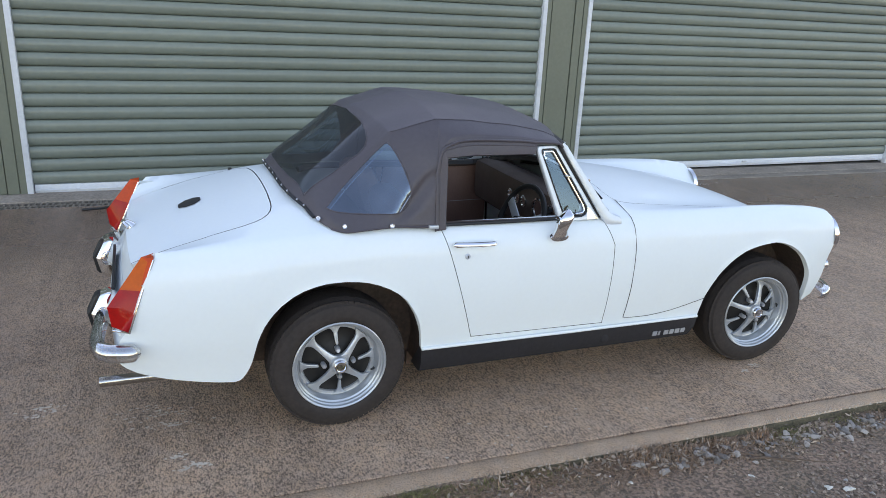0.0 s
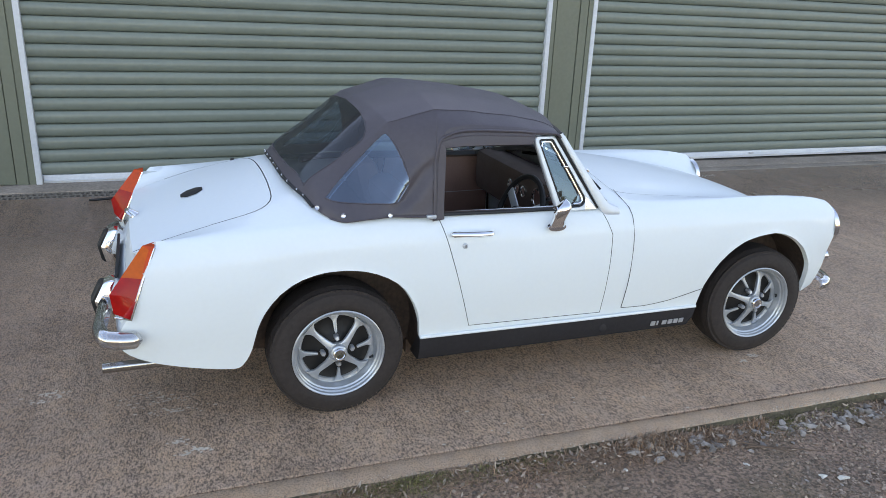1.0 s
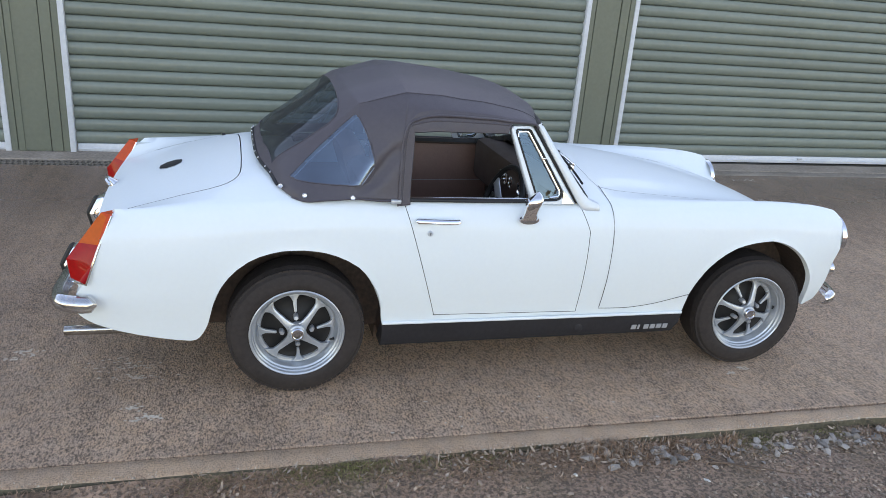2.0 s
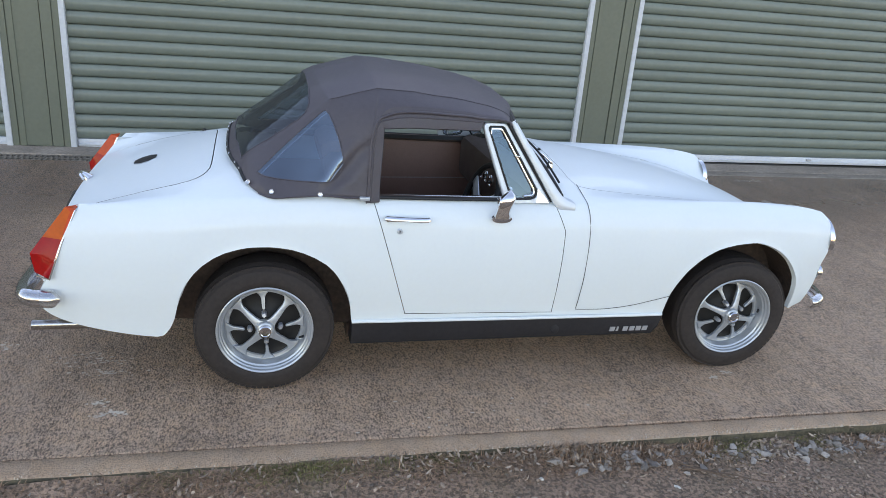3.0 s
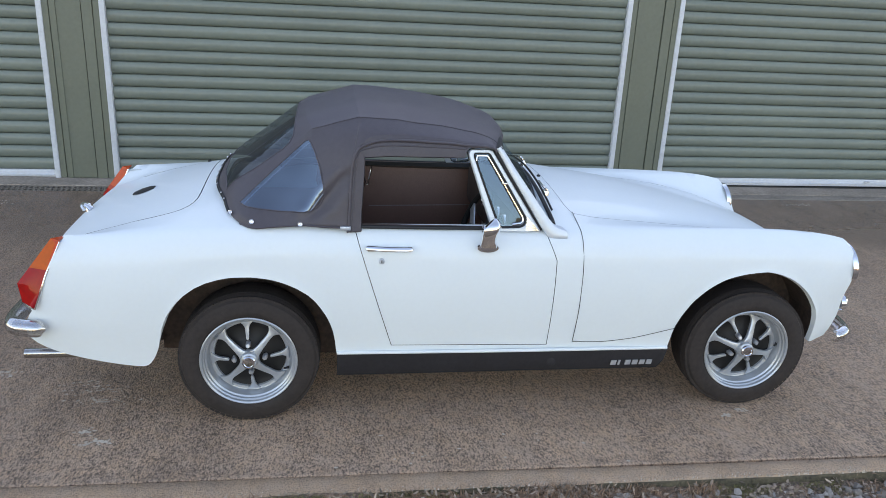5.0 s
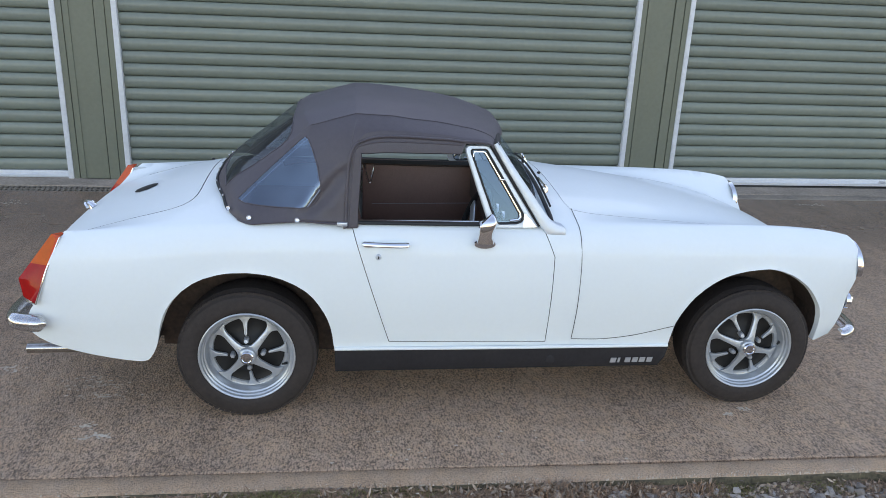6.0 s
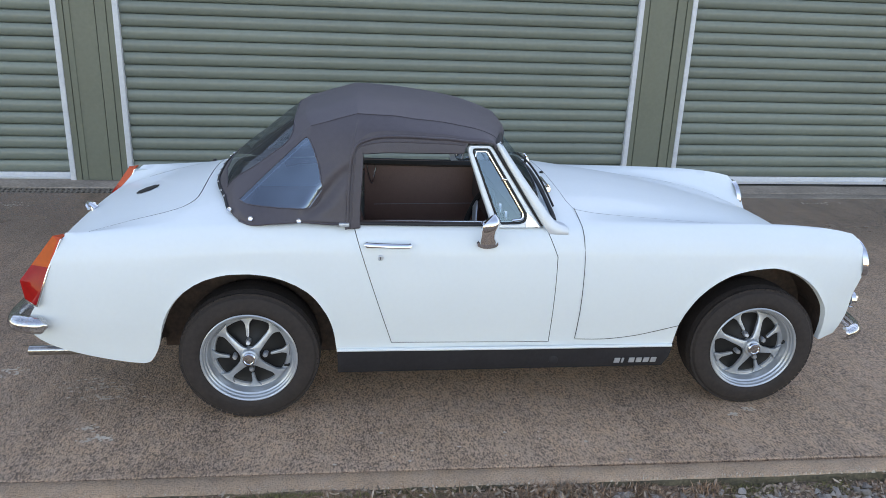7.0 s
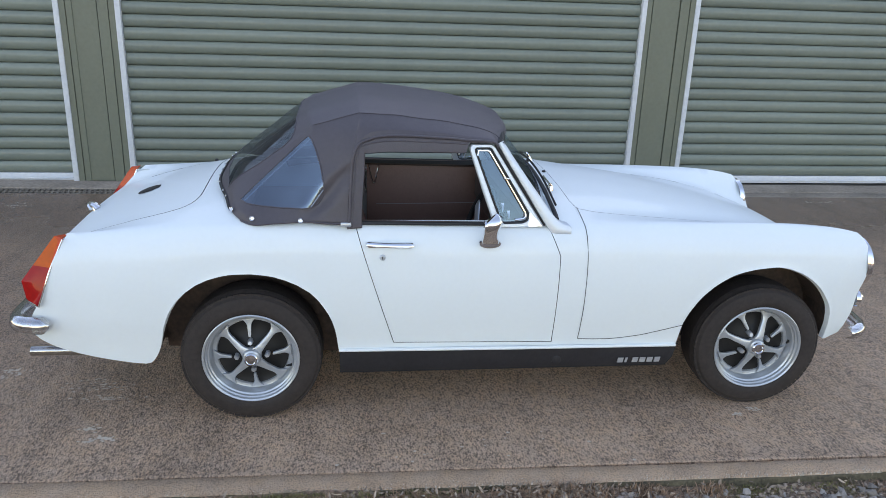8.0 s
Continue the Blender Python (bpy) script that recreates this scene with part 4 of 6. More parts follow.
    def facets(bm, ts, i, j):
        """The lens facets between two of the edges (outer edge, ridge, inner edge)."""
        skin(bm, [[cross_at(t)[i], (cross_at(t)[i] + cross_at(t)[j]) / 2, cross_at(t)[j]] for t in ts], flip=s > 0)
        return bm
    bm = facets(facets(bmesh.new(), (0.44, 0.68, 1.0), 1, 2), (0.44, 0.68, 1.0), 0, 1)
    bm.faces.new([bm.verts.new(p) for p in cross_at(1.0)])
    bmesh.ops.remove_doubles(bm, verts=bm.verts, dist=0.0005)
    bmesh.ops.recalc_face_normals(bm, faces=bm.faces)
    lamp = part("rear_lamp", bm, RED, car, "faceted red and amber rear lamp", 20)
    bm = facets(bmesh.new(), (0.0, 0.22, 0.44), 1, 2)
    skin(bm, [[cross_at(t)[0], cross_at(t)[0] + (cross_at(t)[1] - cross_at(t)[0]) * w] for t, w in ((0.0, 1.0), (0.05, 0.34), (0.2, 0.26), (0.36, 0.16))], flip=s > 0)
    bm.faces.new([bm.verts.new(p) for p in cross_at(0.0)])
    part("upper_lens", bm, ORANGE, lamp, "orange-red upper lens", 20)
    bm = bmesh.new()
    skin(bm, [[cross_at(t)[0] + (cross_at(t)[1] - cross_at(t)[0]) * w, cross_at(t)[1]] for t, w in ((0.0, 1.0), (0.05, 0.34), (0.2, 0.26), (0.36, 0.16), (0.44, 0.0))], flip=s > 0)
    part("amber_lens", bm, AMBER, lamp, "amber side lens", 20)
    bz = bmesh.new()
    tube(bz, [lamp_pt(*q) for q in ((-0.623, 0.602, 0.740), (-0.67, 0.634, 0.630), (-0.714, 0.653, 0.508), (-0.765, 0.60, 0.500), (-0.738, 0.535, 0.498))], 0.0038, 8)
    tube(bz, [lamp_pt(*q) for q in ((-0.624, 0.598, 0.739), (-0.625, 0.535, 0.737), (-0.679, 0.529, 0.623), (-0.736, 0.535, 0.498))], 0.0045, 8)
    part("bezel", bz, CHROME, lamp, "chrome bezel")
    bm = bmesh.new()
    skin(bm, [[cross_at(t)[2], cross_at(t)[2] + Vector((0.05, 0, 0)), cross_at(t)[2] + Vector((0.11, 0, -0.01))] for t in (0.0, 0.25, 0.5, 0.75, 1.0)])
    bmesh.ops.solidify(bm, geom=bm.faces[:], thickness=0.004)
    part("lamp_plinth", bm, WHITE, lamp, "white painted side of the lamp housing")
    bm = bmesh.new()
    foot = cross_at(1.0)
    skin(bm, [[Vector((p.x + dx, p.y * k, p.z + dz)) for p in (foot[1] + (foot[0] - foot[1]) * 0.3, foot[1], foot[2])] for dx, k, dz in ((0.010, 0.975, 0.0), (0.014, 0.970, -0.03), (0.024, 0.960, -0.06), (0.050, 0.945, -0.09))])
    part("lamp_base", bm, WHITE, lamp, "white painted foot of the lamp housing", 40)

plate_bm = boxed(-0.006, 0.006, -0.26, 0.26, -0.055, 0.055, 0.003, pose(-0.774, 0, 0.475, 0, 8, 0))
part("number_plate", plate_bm, SEAL, car, "black plate across the tail")
part("exhaust_pipe", lathe(bmesh.new(), [(0.0, 0.05), (0.013, 0.05), (0.0155, 0.0), (0.019, 0.0), (0.019, 0.45), (0.0, 0.45)], 24), EXHAUST, car, "bare steel exhaust pipe").matrix_basis = pose(-0.836, -0.49, 0.258, 0, 0, -90)
octagon = lambda r: [(r * math.cos(a), r * math.sin(a)) for a in spread(math.pi / 8, math.pi / 8 + 2 * math.pi * 7 / 8, 7)]
badge = part("badge", plate(bmesh.new(), octagon(0.050), 0.004, None, 0.0012), BLACKGLOSS, lid, "dark octagonal badge with no lettering")
part("badge_rim", tube(bmesh.new(), [(x, -0.0008, z) for x, z in octagon(0.046)], 0.0016, 6, True), SILVER, badge, "bright rim of the badge")
for u, w in ((-0.018, 0.016), (-0.002, 0.016), (0.016, 0.016)):
    part("badge_mark", plate(bmesh.new(), [(u - w * 0.3, -0.018), (u + w * 0.3, -0.018), (u + w * 0.3, 0.018), (u - w * 0.3, 0.018)], 0.002, Matrix.Translation((0, -0.0018, 0)), 0.0005), SILVER, badge, "raised silver bar of the badge")
badge.matrix_basis = pose(-0.484, 0.0, 0.7700, 0, 0, 0) @ pose(0, 0, 0, 0, -18.6, 0) @ pose(0, 0, 0, 90, 0, 0) @ pose(0, 0, 0, 0, 90, 0)
bm = tube(bmesh.new(), [(-0.690, 0, 0.684), (-0.700, 0, 0.697), (-0.712, 0, 0.706)], [0.022, 0.014, 0.009], 14)
tube(bm, spline([(-0.702, -0.040, 0.694), (-0.714, -0.024, 0.703), (-0.718, 0.0, 0.706), (-0.714, 0.024, 0.703), (-0.702, 0.040, 0.694)], 4), 0.0075, 10)
part("boot_handle", bm, CHROME, lid, "chrome boot handle")

bm = lathe(bmesh.new(), [(0.009, 0.006), (0.009, -0.002), (0.006, -0.008), (0.0, -0.009)], 16)
bmesh.ops.transform(bm, matrix=pose(-0.255, 0.45, 0.806, -90), verts=bm.verts)
part("deck_peg", bm, SEAL, car, "small black peg on the rear deck")

# ---- windscreen
def ws(t, h):
    """A point on the windscreen: t up the pillar, h half width as a share."""
    x0, x1 = 1.150 + 0.040 * (1 - h * h), 0.925 + 0.060 * (1 - h * h)
    return Vector((x0 + (x1 - x0) * t, -(0.588 + (0.540 - 0.588) * t) * h, 0.800 + 0.282 * t + (0.060 - 0.035 * t) * (1 - h * h)))


screen = part("windscreen", (lambda b: (skin(b, [[ws(t, h) for h in spread(-1, 1, 16)] for t in spread(0.02, 0.98, 6)]), b)[1])(bmesh.new()), SCREEN, car, "clear laminated windscreen")
screen.visible_shadow = False
for s in (-1, 1):
    # pillar: a broad flat pale extrusion that turns into a level foot on the scuttle
    bm = bmesh.new()
    rows = []
    for xl, zl, xr, zr in ((0.911, 1.088, 0.932, 1.098), (0.962, 1.006, 0.986, 1.021), (1.012, 0.930, 1.039, 0.949), (1.062, 0.853, 1.091, 0.880), (1.094, 0.804, 1.127, 0.833),
                           (1.111, 0.780, 1.147, 0.811), (1.124, 0.763, 1.163, 0.801), (1.150, 0.757, 1.180, 0.795), (1.180, 0.755, 1.195, 0.791), (1.2005, 0.755, 1.2025, 0.784)):
        def at(w, o):
            z = zl + (zr - zl) * w
            return Vector((xl + (xr - xl) * w, (0.598 - 0.2 * (z - 0.8) + o) * s, z))
        rows.append([at(1, -0.045), at(1.0, -0.004), at(0.93, 0.001), at(0.6, 0.004), at(0.3, 0.004), at(0.06, 0.002), at(0.0, -0.002), at(0.0, -0.045)])
    skin(bm, rows)
    bm.faces.new([bm.verts.new(p) for p in rows[-1]])
    bmesh.ops.remove_doubles(bm, verts=bm.verts, dist=0.0002)
    bmesh.ops.recalc_face_normals(bm, faces=bm.faces)
    part("pillar", bm, ALLOY, screen, "pale anodised windscreen pillar", 18)
    tubes = [(0.905, 0.535, 1.084), (0.981, 0.556, 0.969), (1.056, 0.578, 0.856), (1.100, 0.590, 0.789)]
    part("foot_seal", tube(bmesh.new(), [(x, h * s, z) for x, h, z in ((1.128, 0.606, 0.755), (1.150, 0.609, 0.751), (1.203, 0.609, 0.750))], 0.004, 6), SEAL, screen, "black seal below the pillar foot")
    part("pillar_seal", tube(bmesh.new(), [(x, h * s, z) for x, h, z in tubes], 0.0065, 8), SEAL, screen, "black pillar seal")
bm = bmesh.new()
tube(bm, [ws(1.0, h) for h in spread(-1, 1, 16)], 0.014, 8)
part("header_rail", bm, SEAL, screen, "black header rail")


def deck_z(x, h):
    zc, zb, zcr, hb, hc = (pchip(t, x) for t in (ZC, ZB, ZCR, HB, HCR))
    return pchip([(0, zc), (0.3 * hb, zc - 0.10 * (zc - zb)), (0.65 * hb, zc - 0.45 * (zc - zb)), (hb, zb), (hc, zcr)], min(h, hc))


def screen_foot(h, up=0.0):
    """Where the glass rises out of the scuttle."""
    t = next(k / 200 for k in range(200) if ws(k / 200, h).z > deck_z(ws(k / 200, h).x, abs(ws(k / 200, h).y)) + 0.003)
    return ws(t + up, h)


part("screen_seal", tube(bmesh.new(), [screen_foot(h) for h in spread(-0.96, 0.96, 40)], 0.009, 8), SEAL, screen, "black rubber screen seal")

# quarterlights, door glass and mirror
for s in (-1, 1):
    SIDE = lambda x, z, o=0.0: Vector((x, (0.587 - 0.215 * (z - 0.80) + o) * s, z))
    outer = [(0.809, 1.062), (0.8075, 1.072), (0.816, 1.082), (0.890, 1.083), (0.902, 1.079), (1.000, 0.930), (1.098, 0.784), (1.075, 0.782), (1.030, 0.782), (1.0, 0.782), (0.950, 0.782), (0.908, 0.783), (0.858, 0.920)]
    inner = [(0.832, 1.055), (0.832, 1.064), (0.838, 1.069), (0.883, 1.070), (0.892, 1.065), (0.965, 0.949), (1.033, 0.838), (1.036, 0.819), (1.029, 0.806), (1.012, 0.799), (0.945, 0.797), (0.931, 0.803), (0.881, 0.930)]
    bm = bmesh.new()
    loops = [[bm.verts.new(SIDE(x, z, o)) for x, z in pts] for pts, o in ((outer, -0.012), (outer, 0.004), ([(x + (u - x) * 0.2, z + (w - z) * 0.2) for (x, z), (u, w) in zip(outer, inner)], 0.008), ([(x + (u - x) * 0.8, z + (w - z) * 0.8) for (x, z), (u, w) in zip(outer, inner)], 0.008), (inner, 0.003), (inner, -0.012))]
    for a, b in zip(loops, loops[1:] + loops[:1]):
        for i in range(len(outer)):
            bm.faces.new((a[i], a[(i + 1) % len(outer)], b[(i + 1) % len(outer)], b[i]))
    bmesh.ops.recalc_face_normals(bm, faces=bm.faces)
    ql = part("quarterlight", bm, ALLOY, car, "pale framed triangular quarterlight", 18)
    part("quarterlight_seal", tube(bmesh.new(), [SIDE(x, z, 0.002) for x, z in inner], 0.0055, 8, True), SEAL, ql, "black rubber seal")
    bm = bmesh.new()
    tube(bm, [SIDE(x, z, 0.003) for x, z in ((0.841, 1.040), (0.842, 1.059), (0.878, 1.060), (0.886, 1.055), (0.952, 0.952), (1.023, 0.838), (1.025, 0.822), (1.017, 0.813), (0.985, 0.809))], 0.0048, 8)
    tri = [(1.040, 0.838), (1.090, 0.787), (1.036, 0.787)]
    corner = bmesh.new()
    skin(corner, [[SIDE(x, z, o) for x, z in tri + tri[:1]] for o in (0.004, 0.0095)])
    corner.faces.new([corner.verts.new(SIDE(x, z, 0.0095)) for x, z in tri])
    bmesh.ops.remove_doubles(corner, verts=corner.verts, dist=0.0002)
    bmesh.ops.recalc_face_normals(corner, faces=corner.faces)
    part("corner_plate", corner, CHROME, ql, "polished corner plate")
    g0 = SIDE(0.950, 0.960, 0.004)
    box(bm, -0.011, 0.011, -0.006, 0.006, -0.004, 0.004, 0.002, Matrix.Translation(g0) @ pose(0, 0, 0, 0, 10, 0))
    part("inner_frame", bm, CHROME, ql, "bright inner frame with a catch")
    bm = bmesh.new()
    bm.faces.new([bm.verts.new(SIDE(x, z, -0.003)) for x, z in ((0.836, 1.064), (0.884, 1.064), (1.030, 0.838), (1.032, 0.820), (1.012, 0.802), (0.945, 0.800), (0.933, 0.806))])
    bmesh.ops.recalc_face_normals(bm, faces=bm.faces)
    g = part("quarterlight_pane", bm, GLASS, ql, "clear triangular pane")
    g.visible_shadow = False
# mirrors: a chrome trunk rises from an oval foot into a hooded head; the far one stands a little further forward
for s, forward in ((-1, 0.0), (1, 0.065)):
    def placed(bm):
        bmesh.ops.translate(bm, verts=bm.verts, vec=(forward, 0, 0))
        return bm if s < 0 else mirrored(bm)

    bm = lathe(bmesh.new(), [(0.034, 0.012), (0.036, -0.002), (0.033, -0.007), (0.0, -0.009)], 28)
    for v in bm.verts:
        v.co = Vector((0.883 + v.co.x * 1.2, -0.648 + v.co.y, 0.736 + v.co.z * 0.5))
    mirror = part("door_mirror", placed(bm), CHROME, car, "chrome door mirror", 40)
    bm = bmesh.new()
    rows = []
    for i, (z, xl, xr, y, d) in enumerate(((0.738, 0.851, 0.919, -0.648, 0.013), (0.750, 0.850, 0.916, -0.654, 0.015), (0.766, 0.852, 0.909, -0.661, 0.018), (0.784, 0.853, 0.910, -0.667, 0.022), (0.800, 0.852, 0.913, -0.671, 0.026),
                                           (0.814, 0.855, 0.918, -0.674, 0.028), (0.828, 0.864, 0.921, -0.675, 0.027), (0.841, 0.877, 0.917, -0.674, 0.021), (0.852, 0.889, 0.908, -0.671, 0.011), (0.857, 0.896, 0.901, -0.669, 0.003))):
        turn, ring = 0.9 * smooth01(i / 6), []
        for q in spread(0, 2 * math.pi, 28):
            c, t = math.cos(q + turn * 0.5), math.sin(q + turn * 0.5)
            k = (abs(c) ** 3.2 + abs(t) ** 3.2) ** (-1 / 3.2)
            u, w = c * k, t * k
            u, w = u * math.cos(turn * 0.5) + w * math.sin(turn * 0.5), w * math.cos(turn * 0.5) - u * math.sin(turn * 0.5)
            ring.append(Vector(((xl + xr) / 2 + u * (xr - xl) / 2, y + w * d, z)))
        rows.append(ring)
    skin(bm, rows, flip=True)
    bmesh.ops.remove_doubles(bm, verts=bm.verts, dist=0.0003)
    bmesh.ops.recalc_face_normals(bm, faces=bm.faces)
    head = part("mirror_head", placed(bm), CHROME, mirror, "chrome hooded head", 50)
    bm = lathe(bmesh.new(), [(0.030, 0.004), (0.031, -0.002), (0.028, -0.003), (0.0, -0.003)], 24)
    for v in bm.verts:
        v.co = Vector((0.856 + v.co.y, -0.673 + v.co.x * 0.62, 0.812 + v.co.z * 0.6))
    part("mirror_glass", placed(bm), CHROME, head, "round mirror glass")

# ---- soft top
ROWS_HOOD = [
    [(-0.138, 0, 0.890), (-0.130, 0.27, 0.878), (-0.086, 0.425, 0.847), (-0.066, 0.495, 0.823), (-0.045, 0.535, 0.811), (-0.020, 0.565, 0.801)],
    [(-0.075, 0, 0.955), (-0.070, 0.27, 0.940), (-0.050, 0.420, 0.900), (-0.030, 0.490, 0.868), (0.0, 0.560, 0.835), (0.030, 0.595, 0.794)],
    [(0.020, 0, 1.035), (0.028, 0.27, 1.018), (0.050, 0.410, 0.975), (0.065, 0.470, 0.930), (0.085, 0.545, 0.868), (0.105, 0.603, 0.798)],
    [(0.140, 0, 1.135), (0.148, 0.27, 1.116), (0.170, 0.405, 1.065), (0.180, 0.475, 1.000), (0.190, 0.550, 0.905), (0.200, 0.606, 0.804)],
    [(0.200, 0, 1.174), (0.208, 0.27, 1.158), (0.236, 0.415, 1.124), (0.234, 0.482, 1.040), (0.240, 0.555, 0.920), (0.250, 0.608, 0.802)],
    [(0.290, 0, 1.201), (0.297, 0.27, 1.186), (0.318, 0.434, 1.149), (0.305, 0.502, 1.074), (0.300, 0.565, 0.940), (0.300, 0.610, 0.800)],
    [(0.400, 0, 1.231), (0.402, 0.27, 1.216), (0.408, 0.455, 1.178), (0.392, 0.530, 1.100), (0.372, 0.580, 0.950), (0.365, 0.612, 0.800)],
    [(0.420, 0, 1.231), (0.421, 0.27, 1.216), (0.424, 0.458, 1.177), (0.402, 0.533, 1.112), (0.374, 0.576, 0.970), (0.368, 0.611, 0.800)],
    [(0.460, 0, 1.230), (0.460, 0.27, 1.215), (0.462, 0.461, 1.175), (0.440, 0.528, 1.128), (0.404, 0.550, 1.085), (0.386, 0.560, 1.040)],
    [(0.500, 0, 1.228), (0.500, 0.27, 1.213), (0.502, 0.463, 1.172), (0.490, 0.524, 1.133), (0.465, 0.537, 1.117), (0.448, 0.543, 1.100)],
    [(0.580, 0, 1.223), (0.580, 0.27, 1.207), (0.582, 0.464, 1.167), (0.582, 0.520, 1.134), (0.582, 0.533, 1.122), (0.582, 0.540, 1.110)],
    [(0.700, 0, 1.212), (0.700, 0.27, 1.194), (0.700, 0.466, 1.155), (0.700, 0.520, 1.127), (0.700, 0.533, 1.117), (0.700, 0.540, 1.106)],
    [(0.840, 0, 1.190), (0.836, 0.27, 1.171), (0.826, 0.468, 1.135), (0.822, 0.520, 1.114), (0.820, 0.535, 1.106), (0.818, 0.541, 1.098)],
    [(0.930, 0, 1.164), (0.918, 0.27, 1.147), (0.890, 0.472, 1.119), (0.884, 0.522, 1.106), (0.880, 0.537, 1.100), (0.878, 0.543, 1.094)],
    [(0.998, 0, 1.133), (0.980, 0.27, 1.122), (0.922, 0.482, 1.104), (0.908, 0.530, 1.098), (0.908, 0.546, 1.094), (0.904, 0.551, 1.090)],
    [(1.016, 0, 1.104), (0.998, 0.27, 1.094), (0.934, 0.492, 1.082), (0.918, 0.538, 1.080), (0.918, 0.552, 1.079), (0.912, 0.556, 1.078)],
]
def creased(pts, k, folds):
    """A spline that keeps a crisp fold at the points named."""
    out = []
    for a, b in zip([0] + folds, folds + [len(pts) - 1]):
        out = out[:-1] + spline(pts[a:b + 1], k)
    return out


# the cloth folds along the roof edge and over the two hood bows
cross = [creased([(x, -h, z) for x, h, z in r], 12, [2]) for r in ROWS_HOOD]
long = [creased([c[j] for c in cross], 8, [4, 6]) for j in range(len(cross[0]))]
half = [[long[j][i] for j in range(len(long))] for i in range(len(long[0]))]
for row in half:          # slight sag and drawn folds in the cloth
    for p in row:
        f = min(1, max(0, (abs(p.y) - 0.1) * 3))
        p.z += 0.0035 * f * noise.noise(Vector((p.x * 9, p.y * 6, p.z * 9)))
        p.y += 0.003 * f * noise.noise(Vector((p.x * 7, p.y * 7 + 5, p.z * 12)))
        # slack fold that runs from the door pillar down to the hem, with its ridge beside it
        along = (p.z - 0.815) / 0.185
        off = (p.x - 0.228 - 0.146 * along) * 0.78
        reach = smooth01(along / 0.25) * smooth01((1.12 - along) / 0.3) * smooth01((p.x - 0.15) / 0.05)
        p.y += reach * (0.014 * math.exp(-(off / 0.022) ** 2) - 0.009 * math.exp(-((off + 0.042) / 0.026) ** 2) - 0.004 * math.exp(-((off - 0.040) / 0.022) ** 2))
        p.z += 0.0012 * smooth01((p.x - 0.45) / 0.1) * smooth01((0.85 - p.x) / 0.1) * smooth01((abs(p.y) - 0.3) / 0.15) * math.sin(p.x * 34 + p.y * 9)
hood_bm = bmesh.new()
skin(hood_bm, [[Vector((p.x, -p.y, p.z)) for p in row[:0:-1]] + row for row in half], flip=True)
bmesh.ops.recalc_face_normals(hood_bm, faces=hood_bm.faces)
if max(hood_bm.faces, key=lambda f: f.calc_center_median().z).normal.z < 0:
    bmesh.ops.reverse_faces(hood_bm, faces=hood_bm.faces)
QUARTER = [(-0.026, 0.862), (0.0, 0.855), (0.06, 0.850), (0.13, 0.848), (0.20, 0.850), (0.232, 0.853), (0.256, 0.864), (0.273, 0.886), (0.280, 0.912), (0.279, 0.940), (0.264, 1.003), (0.247, 1.048), (0.232, 1.077), (0.223, 1.086), (0.213, 1.082)]
panes = []
for test in (lambda c: c.y < -0.36, lambda c: c.y > 0.36):
    panes.append(("quarter_window", cut_out(hood_bm, QUARTER, (0, 2), test)))
REARWIN = [(-0.112, 0.0), (-0.106, -0.20), (-0.082, -0.386), (0.02, -0.392), (0.125, -0.391), (0.150, -0.382), (0.164, -0.360), (0.168, -0.32), (0.170, -0.2), (0.170, 0.0)]
REARWIN = REARWIN + [(x, -y) for x, y in REARWIN[-2:0:-1]]
panes.append(("rear_window", cut_out(hood_bm, REARWIN, (0, 1), lambda c: c.x < 0.25)))


def rim_loops(bm):
    """The ordered outline of an open skin."""
    nxt = {}
    for e in bm.edges:
        if e.is_boundary:
            a, b = e.verts
            nxt.setdefault(a, []).append(b)
            nxt.setdefault(b, []).append(a)
    if not nxt:
        return []
    start = next(iter(nxt))
    loop, prev, cur = [start.co.copy()], None, start
    while True:
        opts = [v for v in nxt[cur] if v is not prev]
        if not opts or opts[0] is start or len(loop) > 4000:
            break
        prev, cur = cur, opts[0]
        if cur.co != loop[-1]:
            loop.append(cur.co.copy())
    return loop


